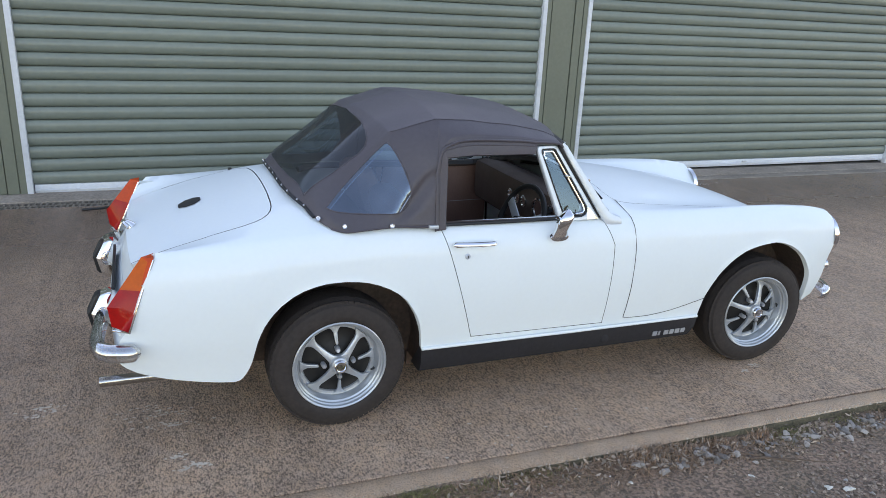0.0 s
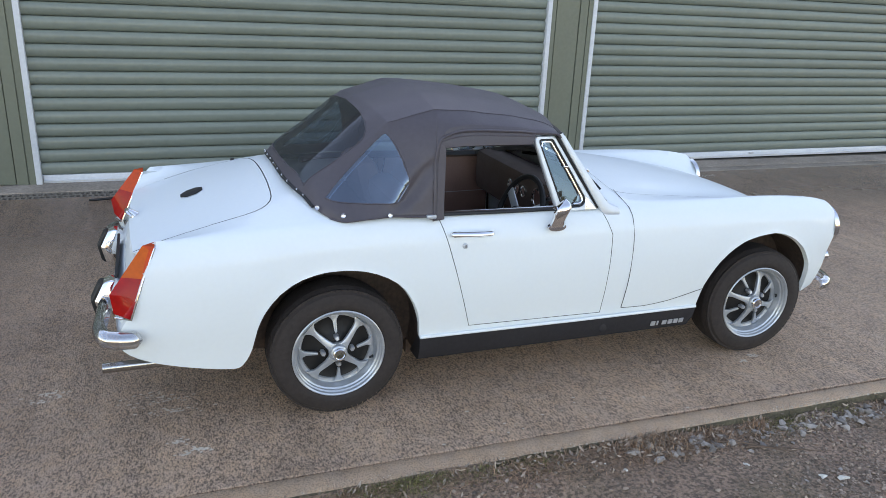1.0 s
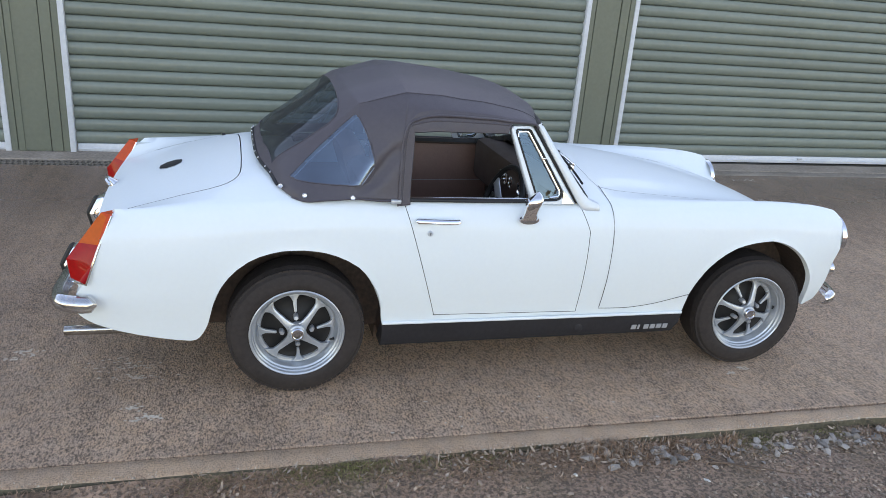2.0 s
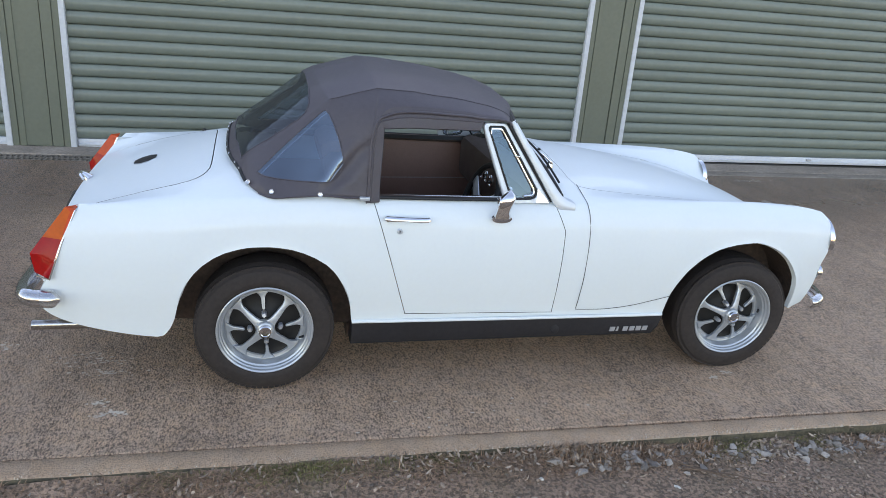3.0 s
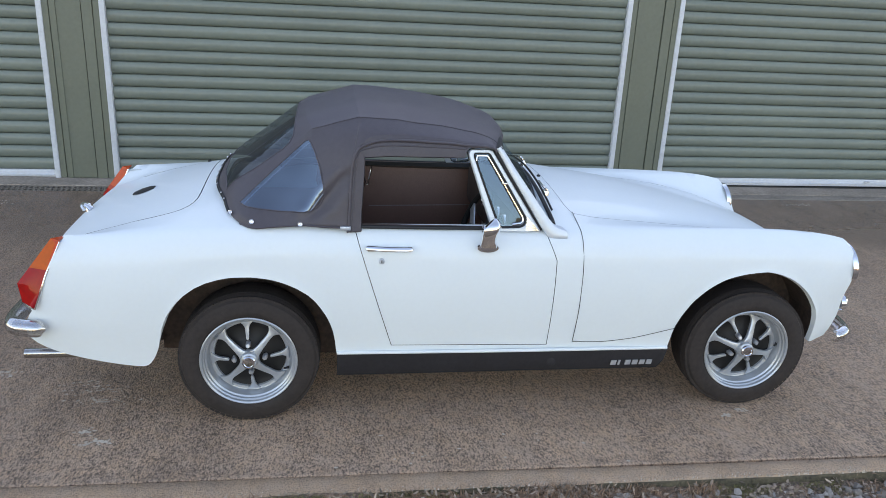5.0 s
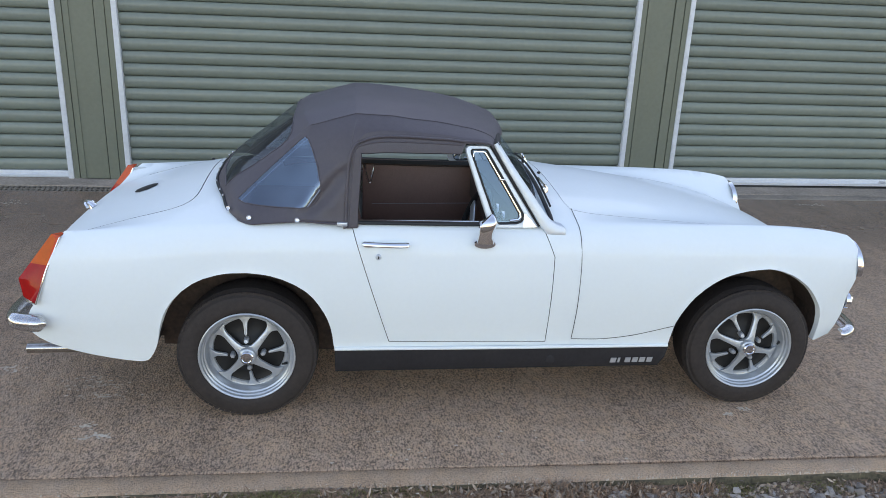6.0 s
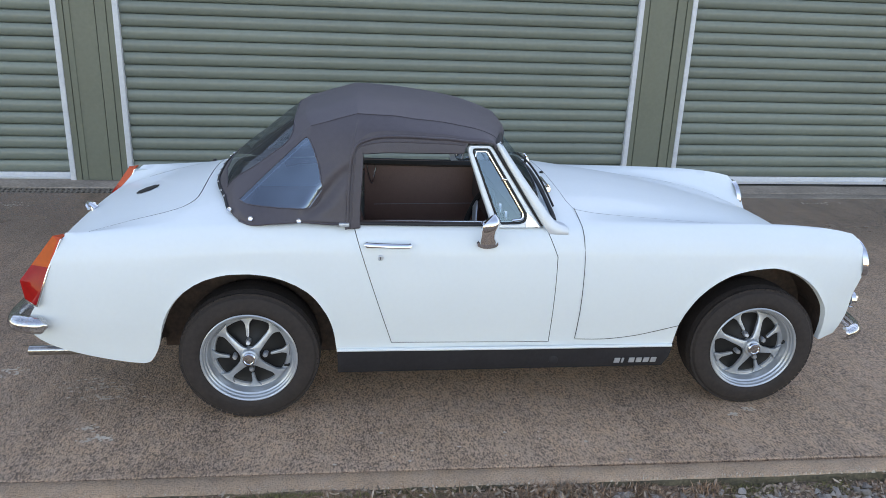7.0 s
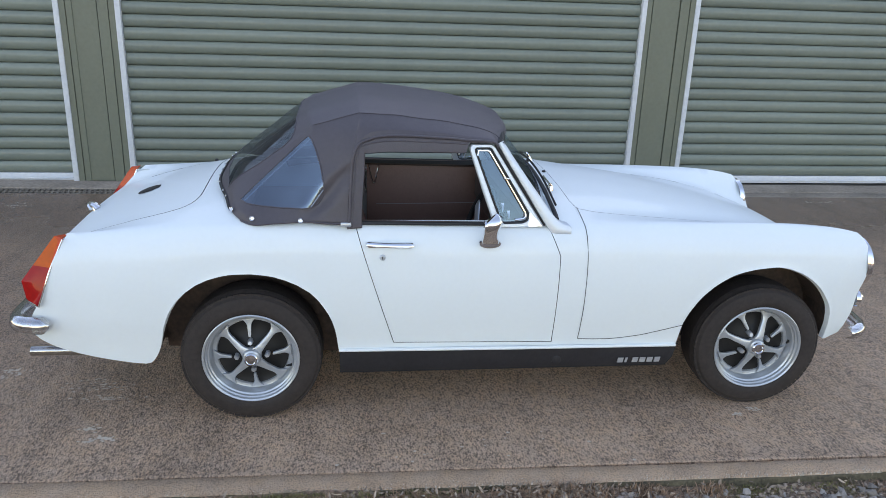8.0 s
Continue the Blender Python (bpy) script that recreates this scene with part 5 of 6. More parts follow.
hood = part("soft_top", hood_bm, FABRIC, car, "black vinyl soft top, raised", 28)
sol = hood.modifiers.new("thickness", "SOLIDIFY")
sol.thickness, sol.offset = 0.003, -1
for name, bm in panes:
    bmesh.ops.remove_doubles(bm, verts=bm.verts, dist=0.0005)
    loop = rim_loops(bm)
    tuck = cut_out(bm, [(0.222, 0.840), (0.274, 0.915), (0.300, 0.915), (0.300, 0.840)], (0, 2), lambda c: True) if name == "quarter_window" else None
    pane = part(name, bm, REAR_PLASTIC if name == "rear_window" else PLASTIC, hood, "clear flexible plastic window")
    pane.visible_shadow = False
    if tuck:
        bmesh.ops.remove_doubles(tuck, verts=tuck.verts, dist=0.0005)
        slant = sorted([p for p in rim_loops(tuck) if abs((p.x - 0.222) * 0.822 - (p.z - 0.840) * 0.570) < 0.003], key=lambda p: p.x)
        part("tucked_corner", tuck, FABRIC, pane, "black cloth folded over the window corner")
        part("corner_weld", tube(bmesh.new(), [slant[0], slant[-1]], 0.0022, 6), CLEAR, pane, "clear welded edge at the folded corner")
    if len(loop) > 3:
        if name == "quarter_window":          # welded hem along the slanting edge
            side = 1 if loop[0].y > 0 else -1
            weld = sorted([p for p in loop if abs((p.x + 0.026) * 0.677 - (p.z - 0.862) * 0.736) < 0.006], key=lambda p: p.x)[1:-1:2]
            part("window_weld", tube(bmesh.new(), [p + Vector((0.010, side * 0.0035, -0.010)) for p in weld], 0.0022, 6), CLEAR, pane, "clear welded hem")
        part("window_binding", tube(bmesh.new(), loop, 0.0027, 6, True), FABRIC, pane, "black stitched binding")
rim = [row[-1] for row in half]
for s in (-1, 1):
    e = [Vector((p.x, abs(p.y) * s, p.z)) for p in rim]
    door_rim = [p for p in e if p.x > 0.362]
    part("door_binding", tube(bmesh.new(), [p + Vector((0, s * 0.003, 0)) for p in door_rim], 0.0048, 8), FABRIC, hood, "black edge binding")
    # inner drop panel that closes against the door
    bm = bmesh.new()
    inner = []
    for p in door_rim:
        q = Vector((max(p.x, 0.412 + 0.012 * smooth01((p.z - 0.80) / 0.25)), 0, min(p.z, 1.049 + 0.006 * smooth01((p.x - 0.42) / 0.1) + 0.036 * smooth01((p.x - 0.797) / 0.008))))
        q.y = s * (0.601 - 0.19 * (q.z - 0.8))
        inner.append(q)
    rows = [[a + (b - a) * w + Vector((0, -s * o, 0)) for a, b in zip(door_rim, inner)] for w, o in ((0, 0.003), (0.2, 0.001), (0.5, 0.0), (0.8, 0.0), (1.0, 0.001), (1.06, 0.006))]
    skin(bm, rows, flip=s < 0)
    drop = part("drop_panel", bm, FABRIC, hood, "black inner flap round the door opening")
    dm = drop.modifiers.new("thickness", "SOLIDIFY")
    dm.thickness, dm.offset = 0.003, 0
    part("drop_binding", tube(bmesh.new(), [a + (b - a) * 0.34 + Vector((0, s * 0.0005, 0)) for a, b in zip(door_rim, inner)], 0.0028, 8), FABRIC, hood, "black piping of the inner flap")
    bottom = [p for p in e if p.x < 0.40 and p.z < 0.84]
    part("hem", tube(bmesh.new(), bottom, 0.004, 6), FABRIC, hood, "black hem of the soft top")
    # long seam above the doors
    col = [Vector((row[24].x, row[24].y * (-1 if s > 0 else 1), row[24].z + 0.001)) for row in half]
    part("roof_seam", tube(bmesh.new(), col[32:], 0.0011, 6), FABRIC, hood, "stitched seam")
# press studs and the black strip along the rear hem
studs = [(-0.058, 0.522, 0.829), (0.024, 0.590, 0.814), (0.196, 0.610, 0.812)]
for x, h, z in studs:
    for s in (-1, 1):
        bm = lathe(bmesh.new(), [(0.0090, 0.003), (0.0090, -0.0012), (0.0078, -0.0026), (0.0064, -0.0022), (0.0052, 0.0002), (0.0028, 0.0002), (0.0018, -0.0010), (0.0, -0.0012)], 20)
        bmesh.ops.transform(bm, matrix=pose(x, -h - 0.001, z, -25 if h < 0.55 else -15, 0, -25 if x < 0 else 0), verts=bm.verts)
        part("press_stud", bm if s < 0 else mirrored(bm), STUD, hood, "chrome press stud")
strip = [Vector((p.x - 0.002, p.y, p.z + 0.002)) for p in half[0][2:37:2]]
part("hem_strip", tube(bmesh.new(), [Vector((p.x, -p.y, p.z)) for p in strip[::-1]] + [Vector((half[0][0].x - 0.002, 0, half[0][0].z + 0.002))] + strip, 0.006, 8, flat=0.6), SEAL, hood, "black hem strip")
for h in (0.05, 0.14, 0.22, 0.30, 0.37, 0.42):
    for s in (-1, 1):
        p = min(strip, key=lambda q: abs(-q.y - h))
        bm = lathe(bmesh.new(), [(0.0042, 0.003), (0.0042, -0.001), (0.0034, -0.0018), (0.0, -0.0012)], 12)
        bmesh.ops.transform(bm, matrix=pose(p.x - 0.002, p.y, p.z + 0.007, -50, 0, -75), verts=bm.verts)
        part("hem_stud", bm if s < 0 else mirrored(bm), STUD, hood, "small chrome stud")
for s in (-1, 1):
    part("hood_clip", boxed(0.338, 0.376, min(s * 0.606, s * 0.623), max(s * 0.606, s * 0.623), 0.792, 0.806, 0.003), ALLOY, hood, "bright corner clip")

# ---- wipers and washer jets
for y0, h0, h1 in ((-0.33, 0.86, 0.10), (0.05, 0.12, -0.66)):
    x0 = screen_foot(-y0 / 0.58).x + 0.028
    z0 = deck_z(x0, abs(y0))
    away = Vector((0.016, 0, 0.010))
    blade = [screen_foot(h, 0.05) + away for h in spread(h0, h1, 14)]
    bm = tube(bmesh.new(), [(x0, y0, z0 - 0.01), (x0, y0, z0 + 0.012), (x0 - 0.002, y0, z0 + 0.026)], [0.015, 0.013, 0.008], 12)
    tube(bm, spline([(x0, y0, z0 + 0.022), tuple(blade[4] + Vector((0.010, 0, 0.012))), tuple(blade[7] + Vector((0.004, 0, 0.006)))], 5), [0.006] * 6 + [0.004] * 5, 8)
    wp = part("wiper", bm, CHROME, car, "bright wiper arm")
    part("blade", tube(bmesh.new(), blade, 0.0045, 6, flat=0.6), SEAL, wp, "black wiper blade")
for y in (-0.13, 0.13):
    bm = lathe(bmesh.new(), [(0.008, 0.0), (0.008, -0.006), (0.0, -0.010)], 12)
    bmesh.ops.transform(bm, matrix=pose(1.205, y, deck_z(1.205, abs(y)), -90), verts=bm.verts)
    part("washer_jet", bm, SEAL, car, "small washer jet")

# ---- cockpit
for s in (-1, 1):
    part("cockpit_rail", tube(bmesh.new(), spline([(0.06, 0.52 * s, 0.780), (0.2, 0.562 * s, 0.790), (0.7, 0.566 * s, 0.782), (1.04, 0.560 * s, 0.782), (1.10, 0.52 * s, 0.81)], 5), 0.017, 10, flat=0.8), TRIM, car, "dark brown padded cockpit rail")
part("cockpit_floor", boxed(0.42, 1.30, -0.52, 0.52, 0.21, 0.24), LEATHER, car, "dark carpet")
part("tonneau_shelf", boxed(-0.12, 0.30, -0.52, 0.52, 0.645, 0.665, 0.01), LEATHER, car, "dark shelf behind the seats")
part("bulkhead", boxed(-0.10, -0.06, -0.41, 0.41, 0.24, 0.70), LEATHER, car, "dark rear bulkhead")
loop = spline([(0.462, 0.566, 0.770), (0.486, 0.564, 0.778), (0.508, 0.566, 0.765), (0.500, 0.566, 0.715), (0.490, 0.566, 0.672), (0.478, 0.566, 0.690), (0.466, 0.566, 0.735)], 4)
part("door_pull", tube(bmesh.new(), loop, 0.0035, 8, True), CHROME, car, "bright wire pull loop")
part("tunnel", boxed(0.1, 1.25, -0.09, 0.09, 0.24, 0.44, 0.04), LEATHER, car, "dark transmission tunnel")
for s in (-1, 1):
    bm = boxed(0.42, 0.90, s * 0.28 - 0.19, s * 0.28 + 0.19, 0.25, 0.44, 0.05)
    seat = part("seat", bm, LEATHER, car, "dark brown vinyl seat")
    bm = boxed(-0.06, 0.06, -0.19, 0.19, 0, 0.52, 0.05, pose(0.43, s * 0.28, 0.36, 0, -17, 0))
    part("backrest", bm, LEATHER, seat, "dark brown backrest")
bm = boxed(-0.09, 0.09, -0.53, 0.53, -0.12, 0.10, 0.04, pose(1.10, 0, 0.72, 0, 0, 0))
dash = part("dashboard", bm, TRIM, car, "dark padded dashboard")
for y, r in ((-0.36, 0.05), (-0.24, 0.05), (-0.10, 0.028), (-0.03, 0.028), (0.04, 0.028)):
    bm = lathe(bmesh.new(), [(r, 0.0), (r, -0.012), (r * 0.85, -0.014), (r * 0.8, -0.008), (0, -0.006)], 24)
    bmesh.ops.transform(bm, matrix=pose(1.012, y, 0.735, 0, 0, -90), verts=bm.verts)
    part("gauge", bm, CHROME, dash, "round gauge with chrome rim")
bm = bmesh.new()
tube(bm, [(0, 0.19 * math.cos(a), 0.19 * math.sin(a)) for a in spread(0, 2 * math.pi * 31 / 32, 31)], 0.013, 10, True)
m = pose(0.893, -0.285, 0.668, 0, 18, 0)
bmesh.ops.transform(bm, matrix=m, verts=bm.verts)
wheel = part("steering_wheel", bm, SEAL, car, "black steering wheel with silver spokes")
for a in (-150, -30, 90):
    part("wheel_spoke", boxed(-0.004, 0.004, -0.022, 0.022, 0.03, 0.182, 0.002, m @ pose(0, 0, 0, a + 90)), ALLOY, wheel, "flat silver spoke")
bm = lathe(bmesh.new(), [(0.05, 0.0), (0.045, 0.03), (0.0, 0.035)], 24)
bmesh.ops.transform(bm, matrix=m @ pose(0, 0, 0, 0, 0, 90), verts=bm.verts)
part("wheel_boss", bm, SEAL, wheel, "black centre boss")
part("steering_column", tube(bmesh.new(), [m @ Vector((0.0, 0, 0)), m @ Vector((0.25, 0, 0))], 0.03, 12), SEAL, wheel, "black column")
part("rear_view_mirror", boxed(0.955, 0.975, -0.11, 0.11, 1.05, 1.095, 0.008), SEAL, screen, "black rear-view mirror")

# the body is a touch longer along its far side, as these hand-finished shells are
def skew(v):
    k = -0.033 * smooth01((0.3 - v.x) / 0.8) + 0.014 * smooth01((v.x - 1.6) / 0.7)
    v.x += k * (v.y + 0.62)


done = set()
for ob in car.children_recursive:
    if ob.type == "MESH" and ob.data.name not in done and not (ob.parent and ob.parent.name.startswith("wheel")) and ob.matrix_basis == Matrix():
        done.add(ob.data.name)
        for v in ob.data.vertices:
            skew(v.co)


# ---------------------------------------------------------------- loose things on the ground
rng = random.Random(4)


def stone_mesh(r, seed):
    """An angular broken stone."""
    g = random.Random(seed)
    bm = bmesh.new()
    sx, sy, sz = g.uniform(1.0, 1.5), g.uniform(0.75, 1.05), g.uniform(0.45, 0.75)
    for _ in range(11):
        v = Vector((g.gauss(0, 1), g.gauss(0, 1), g.gauss(0, 1))).normalized() * r * g.uniform(0.85, 1.1)
        bm.verts.new((v.x * sx, v.y * sy, v.z * sz))
    bmesh.ops.convex_hull(bm, input=bm.verts)
    bmesh.ops.delete(bm, geom=[v for v in bm.verts if not v.link_faces], context="VERTS")
    return bm


def gravel_density(x, y):
    """How thick the stones lie: most by the slab edge towards the car's front, thin on the trodden earth."""
    d = edge_y(x) - y
    right = smooth01((x - 1.2) / 0.5)
    band = math.exp(-((d - 0.055) / 0.055) ** 2) * (0.12 + 0.88 * right)
    loose = 0.5 * math.exp(-((x - 1.85) / 0.25) ** 2 - ((d - 0.40) / 0.12) ** 2) + 0.10 * right
    patch = 0.5 + 0.5 * noise.noise(Vector((x * 2.3, y * 3.1, 2)))
    return min(1, (band + loose + 0.05) * (0.3 + 1.3 * patch))


# the larger stones, one by one
meshes = [mesh_from(stone_mesh(1.0, 20 + i), "stone", STONE, 8) for i in range(9)]
count = 0
while count < 290:
    x, y = rng.uniform(-1.2, 3.6), rng.uniform(-2.1, -1.09)
    if rng.random() < 0.45:          # many of them have been swept against the slab
        x = rng.uniform(1.0, 3.4)
        y = edge_y(x) - 0.035 - abs(rng.gauss(0.02, 0.04))
    elif y > edge_y(x) - 0.03 or rng.random() > gravel_density(x, y):
        continue
    r = 0.006 + (0.017 if 0.0 < edge_y(x) - y < 0.14 else 0.012) * rng.random() ** 1.7
    ob = new("stone", rng.choice(meshes))
    ob.matrix_basis = pose(x, y, soil_height(x, y) + r * 0.35, rng.uniform(-20, 20), rng.uniform(-20, 20), rng.uniform(0, 360)) @ Matrix.Diagonal((r, r, r, 1))
    tagged(ob, "grey broken stone lying in the damp earth", "stone", "loose stones")
    count += 1


def gravel():
    vs, fs = [], []
    base = [stone_mesh(1.0, 60 + i) for i in range(6)]
    shapes = []
    for bm in base:
        bm.verts.index_update()
        shapes.append(([v.co.copy() for v in bm.verts], [[v.index for v in f.verts] for f in bm.faces]))
        bm.free()
    k = 0
    while k < 17000:
        x, y = rng.uniform(-2.4, 5.0), rng.uniform(-2.5, -1.08)
        if y > edge_y(x) - 0.012 or rng.random() > gravel_density(x, y):
            continue
        r = 0.002 + 0.0085 * rng.random() ** 2.5
        m = pose(x, y, soil_height(x, y) + r * 0.2, rng.uniform(-40, 40), rng.uniform(-40, 40), rng.uniform(0, 360)) @ Matrix.Diagonal((r, r, r, 1))
        v, f = rng.choice(shapes)
        o = len(vs)
        vs.extend(m @ p for p in v)
        fs.extend([[i + o for i in q] for q in f])
        k += 1
    me = bpy.data.meshes.new("gravel")
    me.from_pydata(vs, [], fs)
    me.materials.append(PEBBLE)
    return tagged(new("gravel", me), "small grey gravel scattered along the slab edge", "gravel", kind="stuff")


def island_colour(m, spread_by):
    """Varies joined pieces one from another."""
    n, l = m.node_tree.nodes, m.node_tree.links
    b = n["Principled BSDF"]
    old = b.inputs["Base Color"].links[0].from_socket
    geo, rg, mul = n.new("ShaderNodeNewGeometry"), n.new("ShaderNodeMapRange"), n.new("ShaderNodeVectorMath")
    rg.inputs["To Min"].default_value, rg.inputs["To Max"].default_value = 1 - spread_by, 1 + spread_by
    mul.operation = "SCALE"
    l.new(geo.outputs["Random Per Island"], rg.inputs["Value"])
    l.new(old, mul.inputs[0])
    l.new(rg.outputs[0], mul.inputs["Scale"])
    l.new(mul.outputs[0], b.inputs["Base Color"])
    return m


TWIG = material("twig_bark", (0.13, 0.085, 0.06), rough=0.9, vary=0.4, scale=25)
CHIP = material("pale_chip", (0.62, 0.58, 0.52), rough=0.8, vary=0.25, scale=40)
PEBBLE = island_colour(material("small_gravel", (0.265, 0.195, 0.150), rough=0.8, vary=0.3, scale=30, fine=120), 0.55)
island_colour(GRASS, 0.45)
island_colour(STRAW, 0.45)
island_colour(LEAF, 0.5)
gravel()


def blades(name, mat, count, place, length, width, lie, label, category):
    """Thin bent blades, each two tapering quads."""
    vs, fs = [], []
    for _ in range(count):
        x, y = place()
        z = soil_height(x, y) if y < edge_y(x) else SLAB
        a, ln, w = rng.uniform(0, 2 * math.pi), rng.uniform(*length), rng.uniform(*width)
        up = rng.uniform(*lie)
        d = Vector((math.cos(a), math.sin(a), 0))
        s = Vector((-d.y, d.x, 0)) * w
        p0 = Vector((x, y, z - 0.004))
        p1 = p0 + d * ln * 0.4 * (1 - up) + Vector((0, 0, ln * 0.6 * up + 0.004))
        p2 = p1 + d * ln * 0.6 * (1 - 0.5 * up) + Vector((0, 0, ln * 0.25 * up))
        o = len(vs)
        vs += [p0 - s, p0 + s, p1 - s * 0.8, p1 + s * 0.8, p2]
        fs += [[o, o + 1, o + 3, o + 2], [o + 2, o + 3, o + 4]]
    me = bpy.data.meshes.new(name)
    me.from_pydata(vs, [], fs)
    me.materials.append(mat)
    return tagged(new(name, me), label, category, kind="stuff")


def by_edge(centres, spread_x, spread_y):
    def place():
        c = rng.choice(centres)
        x = c + rng.gauss(0, spread_x)
        return x, edge_y(x) - 0.008 - abs(rng.gauss(0, spread_y))
    return place


blades("grass", GRASS, 4200, by_edge((-0.3, -0.05, 0.02, 0.1, 0.16, 0.22, 0.4, 0.62, 1.72, 1.8, 2.1, 2.7, 3.2), 0.06, 0.035), (0.008, 0.028), (0.0006, 0.0014), (0.2, 0.8), "short green grass and weeds along the slab edge", "grass")
blades("dead_stems", STRAW, 5200, by_edge((-0.8, -0.45, -0.27, -0.25, -0.09, 0.0, 0.3, 0.55, 0.62, 0.8, 0.95, 1.05, 1.1, 1.2, 1.32, 1.45, 1.62, 2.3, 2.6), 0.08, 0.060), (0.012, 0.07), (0.0007, 0.0022), (0.03, 0.42), "dry straw-coloured weed stems along the slab edge", "dead weeds")
blades("litter", STRAW, 2400, lambda: (rng.uniform(-1.5, 3.5), rng.uniform(-2.2, -1.12)), (0.008, 0.04), (0.0008, 0.0022), (0.0, 0.15), "scattered dry plant scraps on the earth", "plant litter")
blades("dead_weeds", STRAW, 900, by_edge((1.02, 1.08, 1.13, 1.2, 1.38, 1.62), 0.035, 0.040), (0.02, 0.07), (0.0007, 0.0018), (0.35, 0.95), "tangle of standing dead weeds against the slab", "dead weeds")


def leaf_litter():
    """Small curled dry leaves, each a bent strip of six faces."""
    vs, fs = [], []
    spots = [(1.02, 0.07, 0.04, 120), (1.12, 0.05, 0.035, 170), (1.24, 0.10, 0.05, 90), (0.70, 0.20, 0.05, 70), (1.65, 0.15, 0.05, 50), (0.1, 0.3, 0.06, 80), (2.3, 0.4, 0.07, 60)]
    for cx, sx, sy, k in spots:
        for _ in range(k):
            x = rng.gauss(cx, sx)
            y = edge_y(x) - 0.004 - abs(rng.gauss(0, sy))
            ln, w = rng.uniform(0.006, 0.017), rng.uniform(0.0025, 0.006)
            m = pose(x, y, soil_height(x, y) + rng.uniform(0.004, 0.020), rng.uniform(-60, 60), rng.uniform(-60, 60), rng.uniform(0, 360))
            curl, o = rng.uniform(0.2, 0.7), len(vs)
            for i, (u, ww) in enumerate(((-1.0, 0.15), (-0.45, 0.85), (0.2, 1.0), (1.0, 0.1))):
                for side in (-1, 0, 1):
                    vs.append(m @ Vector((u * ln, side * ww * w, curl * (ln * u * u * 0.6 + abs(side) * w * 0.8))))
            for i in range(3):
                for j in range(2):
                    a = o + 3 * i + j
                    fs.append([a, a + 1, a + 4, a + 3])
    me = bpy.data.meshes.new("leaf_litter")
    me.from_pydata(vs, [], fs)
    me.materials.append(island_colour(material("dry_leaf", (0.33, 0.255, 0.20), rough=0.85, vary=0.3, scale=40), 0.55))
    return tagged(new("leaf_litter", me), "curled dry leaves heaped against the slab edge", "leaf litter", kind="stuff")


leaf_litter()
for x, y, a, ln in ((1.40, -1.195, -26, 0.42), (1.47, -1.255, -21, 0.20), (1.13, -1.13, -48, 0.14), (1.02, -1.14, 20, 0.12), (0.72, -1.16, -30, 0.10), (1.20, -1.18, 8, 0.16), (-0.42, -1.15, 35, 0.09)):
    pts = [Vector((math.cos(radians(a)) * t, math.sin(radians(a)) * t + 0.008 * math.sin(t * 30), 0.004 * math.sin(t * 19))) for t in spread(0, ln, 6)]
    tw = thing("twig", tube(bmesh.new(), pts, [0.0035, 0.0035, 0.003, 0.003, 0.0025, 0.002, 0.0015], 6), TWIG, "thin dry twig lying on the earth", "twig", "twigs")
    tw.location = (x, y, soil_height(x, y) + 0.006)

thing("rubber_strip", tube(bmesh.new(), spline([(-1.195, 2.959, SLAB + 0.009), (-1.15, 2.957, SLAB + 0.009), (-1.10, 2.964, SLAB + 0.010), (-1.05, 2.980, SLAB + 0.009), (-1.006, 3.012, SLAB + 0.009)], 4), 0.009, 8), SEAL, "short black rubber strip lying by the drain", "rubber strip")

# small white chips and pebbles
for x, y, r in ((0.757, -1.167, 0.006), (0.875, -1.189, 0.005), (0.931, -1.239, 0.009), (1.204, -1.135, 0.010), (1.215, -1.15, 0.012), (1.415, -1.326, 0.013), (1.653, -1.462, 0.016), (1.712, -1.496, 0.022), (0.613, -1.125, 0.006), (1.10, -1.15, 0.008)):
    ob = thing("stone", stone_mesh(r, int(x * 1000)), CHIP, "pale chip of stone lying on the earth", "stone", "pale chips")
    ob.location = (x, y, soil_height(x, y) + r * 0.3)

# pale scuffs on the concrete: thin flakes of cement
vs, fs = [], []
for cx, cy, sx, sy, n in ((-0.523, -0.730, 0.020, 0.010, 34), (-0.59, -0.660, 0.020, 0.010, 30), (-0.577, -0.748, 0.012, 0.008, 14), (-0.60, -0.43, 0.05, 0.015, 40), (-0.68, -0.32, 0.07, 0.03, 50), (-1.06, -0.18, 0.035, 0.015, 34), (-1.11, -0.23, 0.02, 0.008, 14), (1.945, -0.705, 0.014, 0.007, 22), (2.03, -0.67, 0.016, 0.010, 22), (-2.3, 2.7, 0.10, 0.05, 40), (4.7, 2.9, 0.10, 0.03, 30), (0.9, -0.86, 0.4, 0.05, 20)):
    for _ in range(n):
        x, y, r = rng.gauss(cx, sx), rng.gauss(cy, sy), rng.uniform(0.002, 0.0065)
        o, k = len(vs), 7
        a0 = rng.uniform(0, 6)
        vs += [Vector((x + 1.6 * r * rng.uniform(0.5, 1.2) * math.cos(a0 + 2 * math.pi * i / k), y + r * rng.uniform(0.5, 1.2) * math.sin(a0 + 2 * math.pi * i / k), SLAB + 0.002 + 0.0006 * rng.random())) for i in range(k)]
        fs.append(list(range(o, o + k)))
me = bpy.data.meshes.new("cement_scuffs")
me.from_pydata(vs, [], fs)
me.materials.append(material("cement_pale", (0.68, 0.575, 0.475), rough=1.0, vary=0.2, scale=30, fine=120))
tagged(new("cement_scuffs", me), "pale cement scuffs on the brown concrete", "scuffs", kind="stuff")

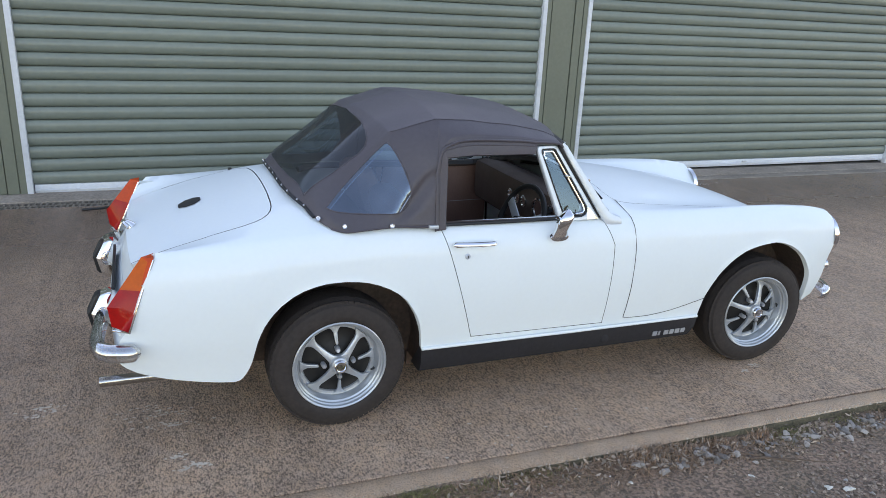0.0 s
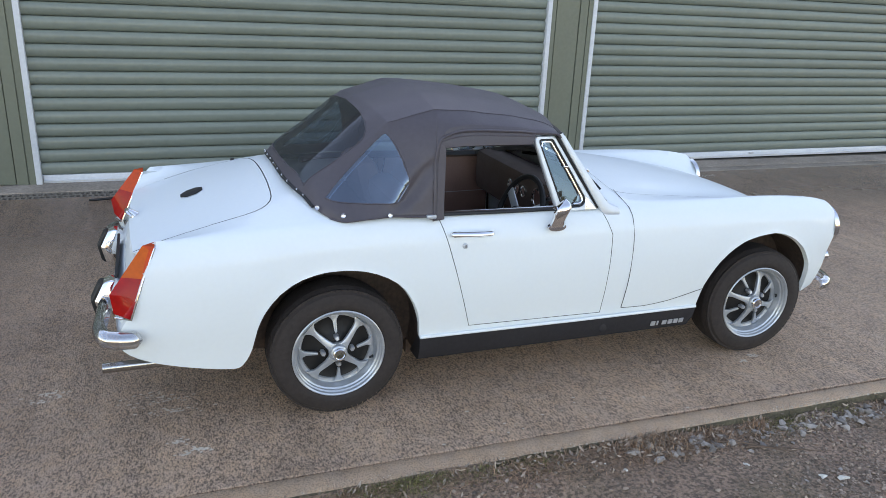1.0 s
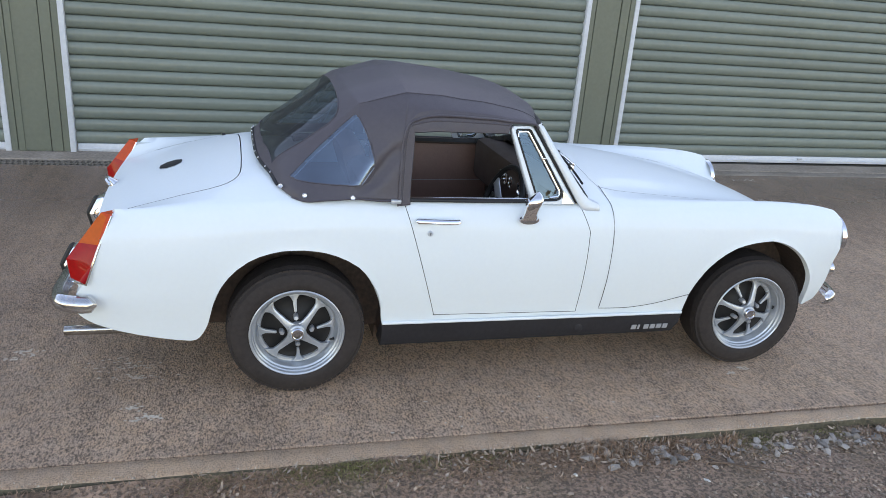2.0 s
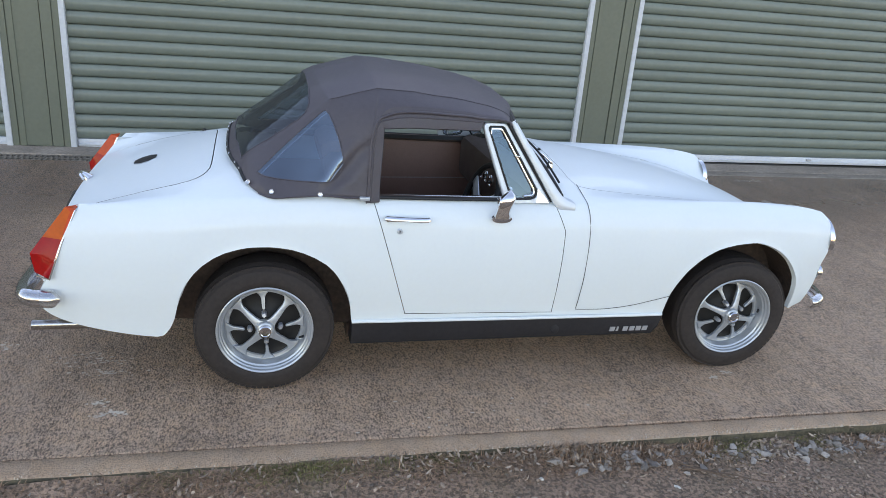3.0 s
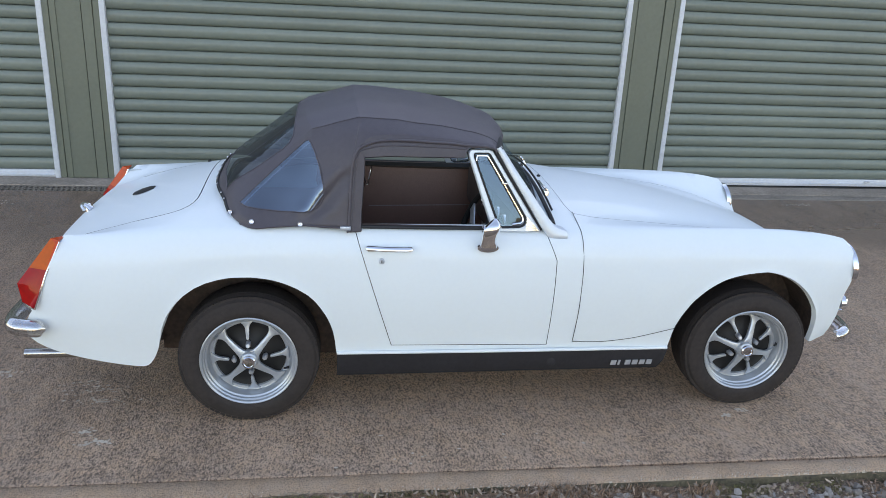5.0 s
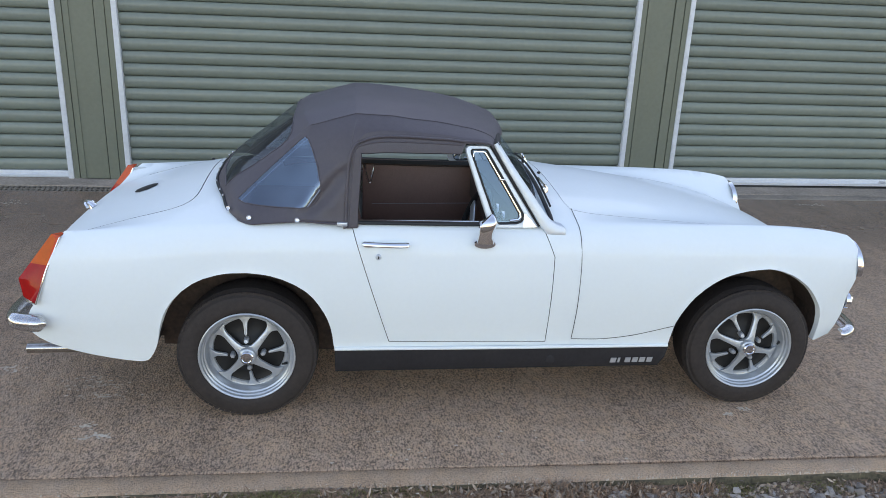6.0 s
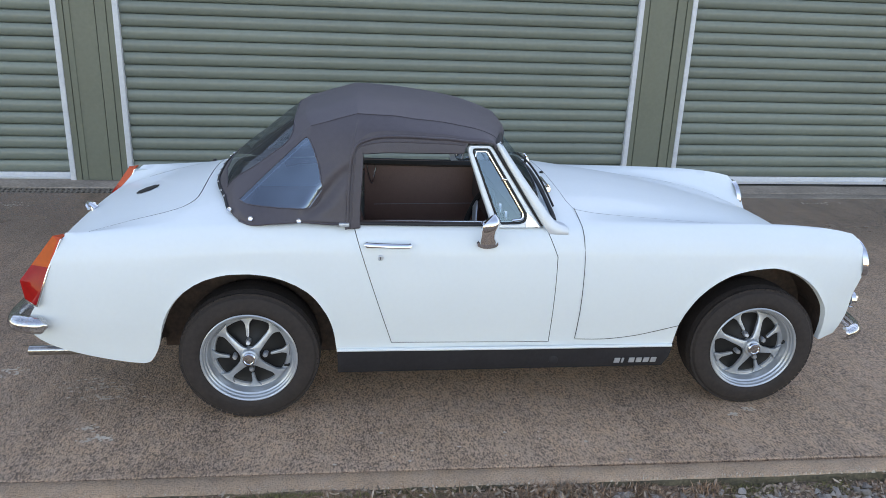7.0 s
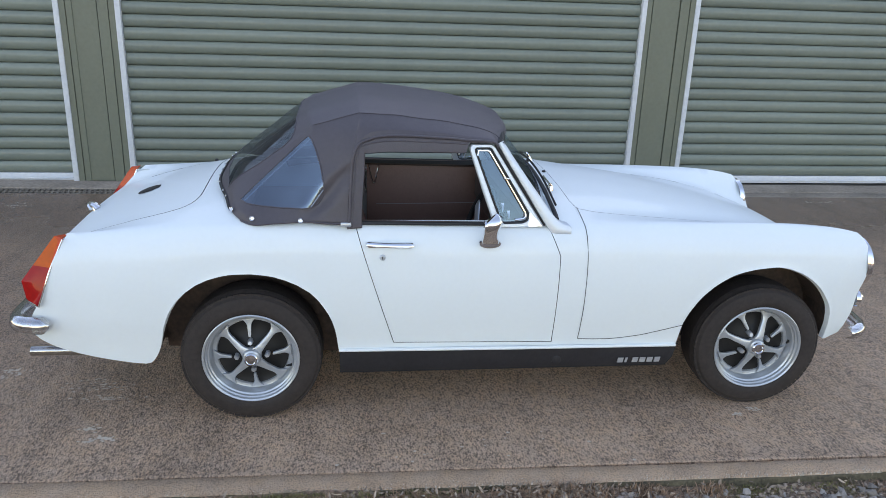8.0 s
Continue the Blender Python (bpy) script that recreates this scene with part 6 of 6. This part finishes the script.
# pale aggregate laid bare along the worn slab edge
vs, fs = [], []
for _ in range(3200):
    x = rng.uniform(-2.0, 4.2)
    if rng.random() > 0.35 + 0.65 * smooth01((x - 0.4) / 0.8):
        continue
    y, r = edge_y(x) + 0.006 + abs(rng.gauss(0, 0.018)), rng.uniform(0.0012, 0.0036)
    o, a0 = len(vs), rng.uniform(0, 6)
    ring = [Vector((x + r * rng.uniform(0.7, 1.2) * math.cos(a0 + 1.2566 * i), y + r * rng.uniform(0.7, 1.2) * math.sin(a0 + 1.2566 * i), SLAB - 0.003)) for i in range(5)]
    vs += ring + [Vector((x, y, SLAB + 0.0035 + r * 0.5))]
    fs += [[o + i, o + (i + 1) % 5, o + 5] for i in range(5)]
me = bpy.data.meshes.new("aggregate")
me.from_pydata(vs, [], fs)
me.materials.append(island_colour(material("aggregate_grit", (0.50, 0.42, 0.34), rough=0.8, vary=0.25, scale=40), 0.5))
tagged(new("aggregate", me), "pale grit laid bare along the worn concrete edge", "grit", kind="stuff")

# ---------------------------------------------------------------- what the glass and chrome mirror: a sunlit hedge across the yard
def hedge():
    vs, fs = [], []
    g = random.Random(9)
    for _ in range(12000):
        x = g.uniform(-80, 85)
        top = 7.0 + 1.8 * noise.noise(Vector((x * 0.13, 0, 0))) + 1.0 * noise.noise(Vector((x * 0.6, 4, 0)))
        z = top * g.random() ** 0.7
        y = -52 - g.uniform(0, 3.5) - 0.4 * noise.noise(Vector((x, z, 0)))
        r = g.uniform(0.2, 0.5)
        n = Vector((g.uniform(-1, 1), g.uniform(-0.2, 1), g.uniform(-0.4, 1))).normalized()
        u = n.orthogonal().normalized()
        w = n.cross(u)
        o = len(vs)
        c = Vector((x, y, max(z, 0.05)))
        vs += [c + u * r, c + w * r * 0.5, c - u * r, c - w * r * 0.5]
        fs.append([o, o + 1, o + 2, o + 3])
    me = bpy.data.meshes.new("hedge")
    me.from_pydata(vs, [], fs)
    me.materials.append(LEAF)
    return tagged(new("hedge", me), "ragged green hedge across the yard", "hedge", kind="stuff")


hedge()
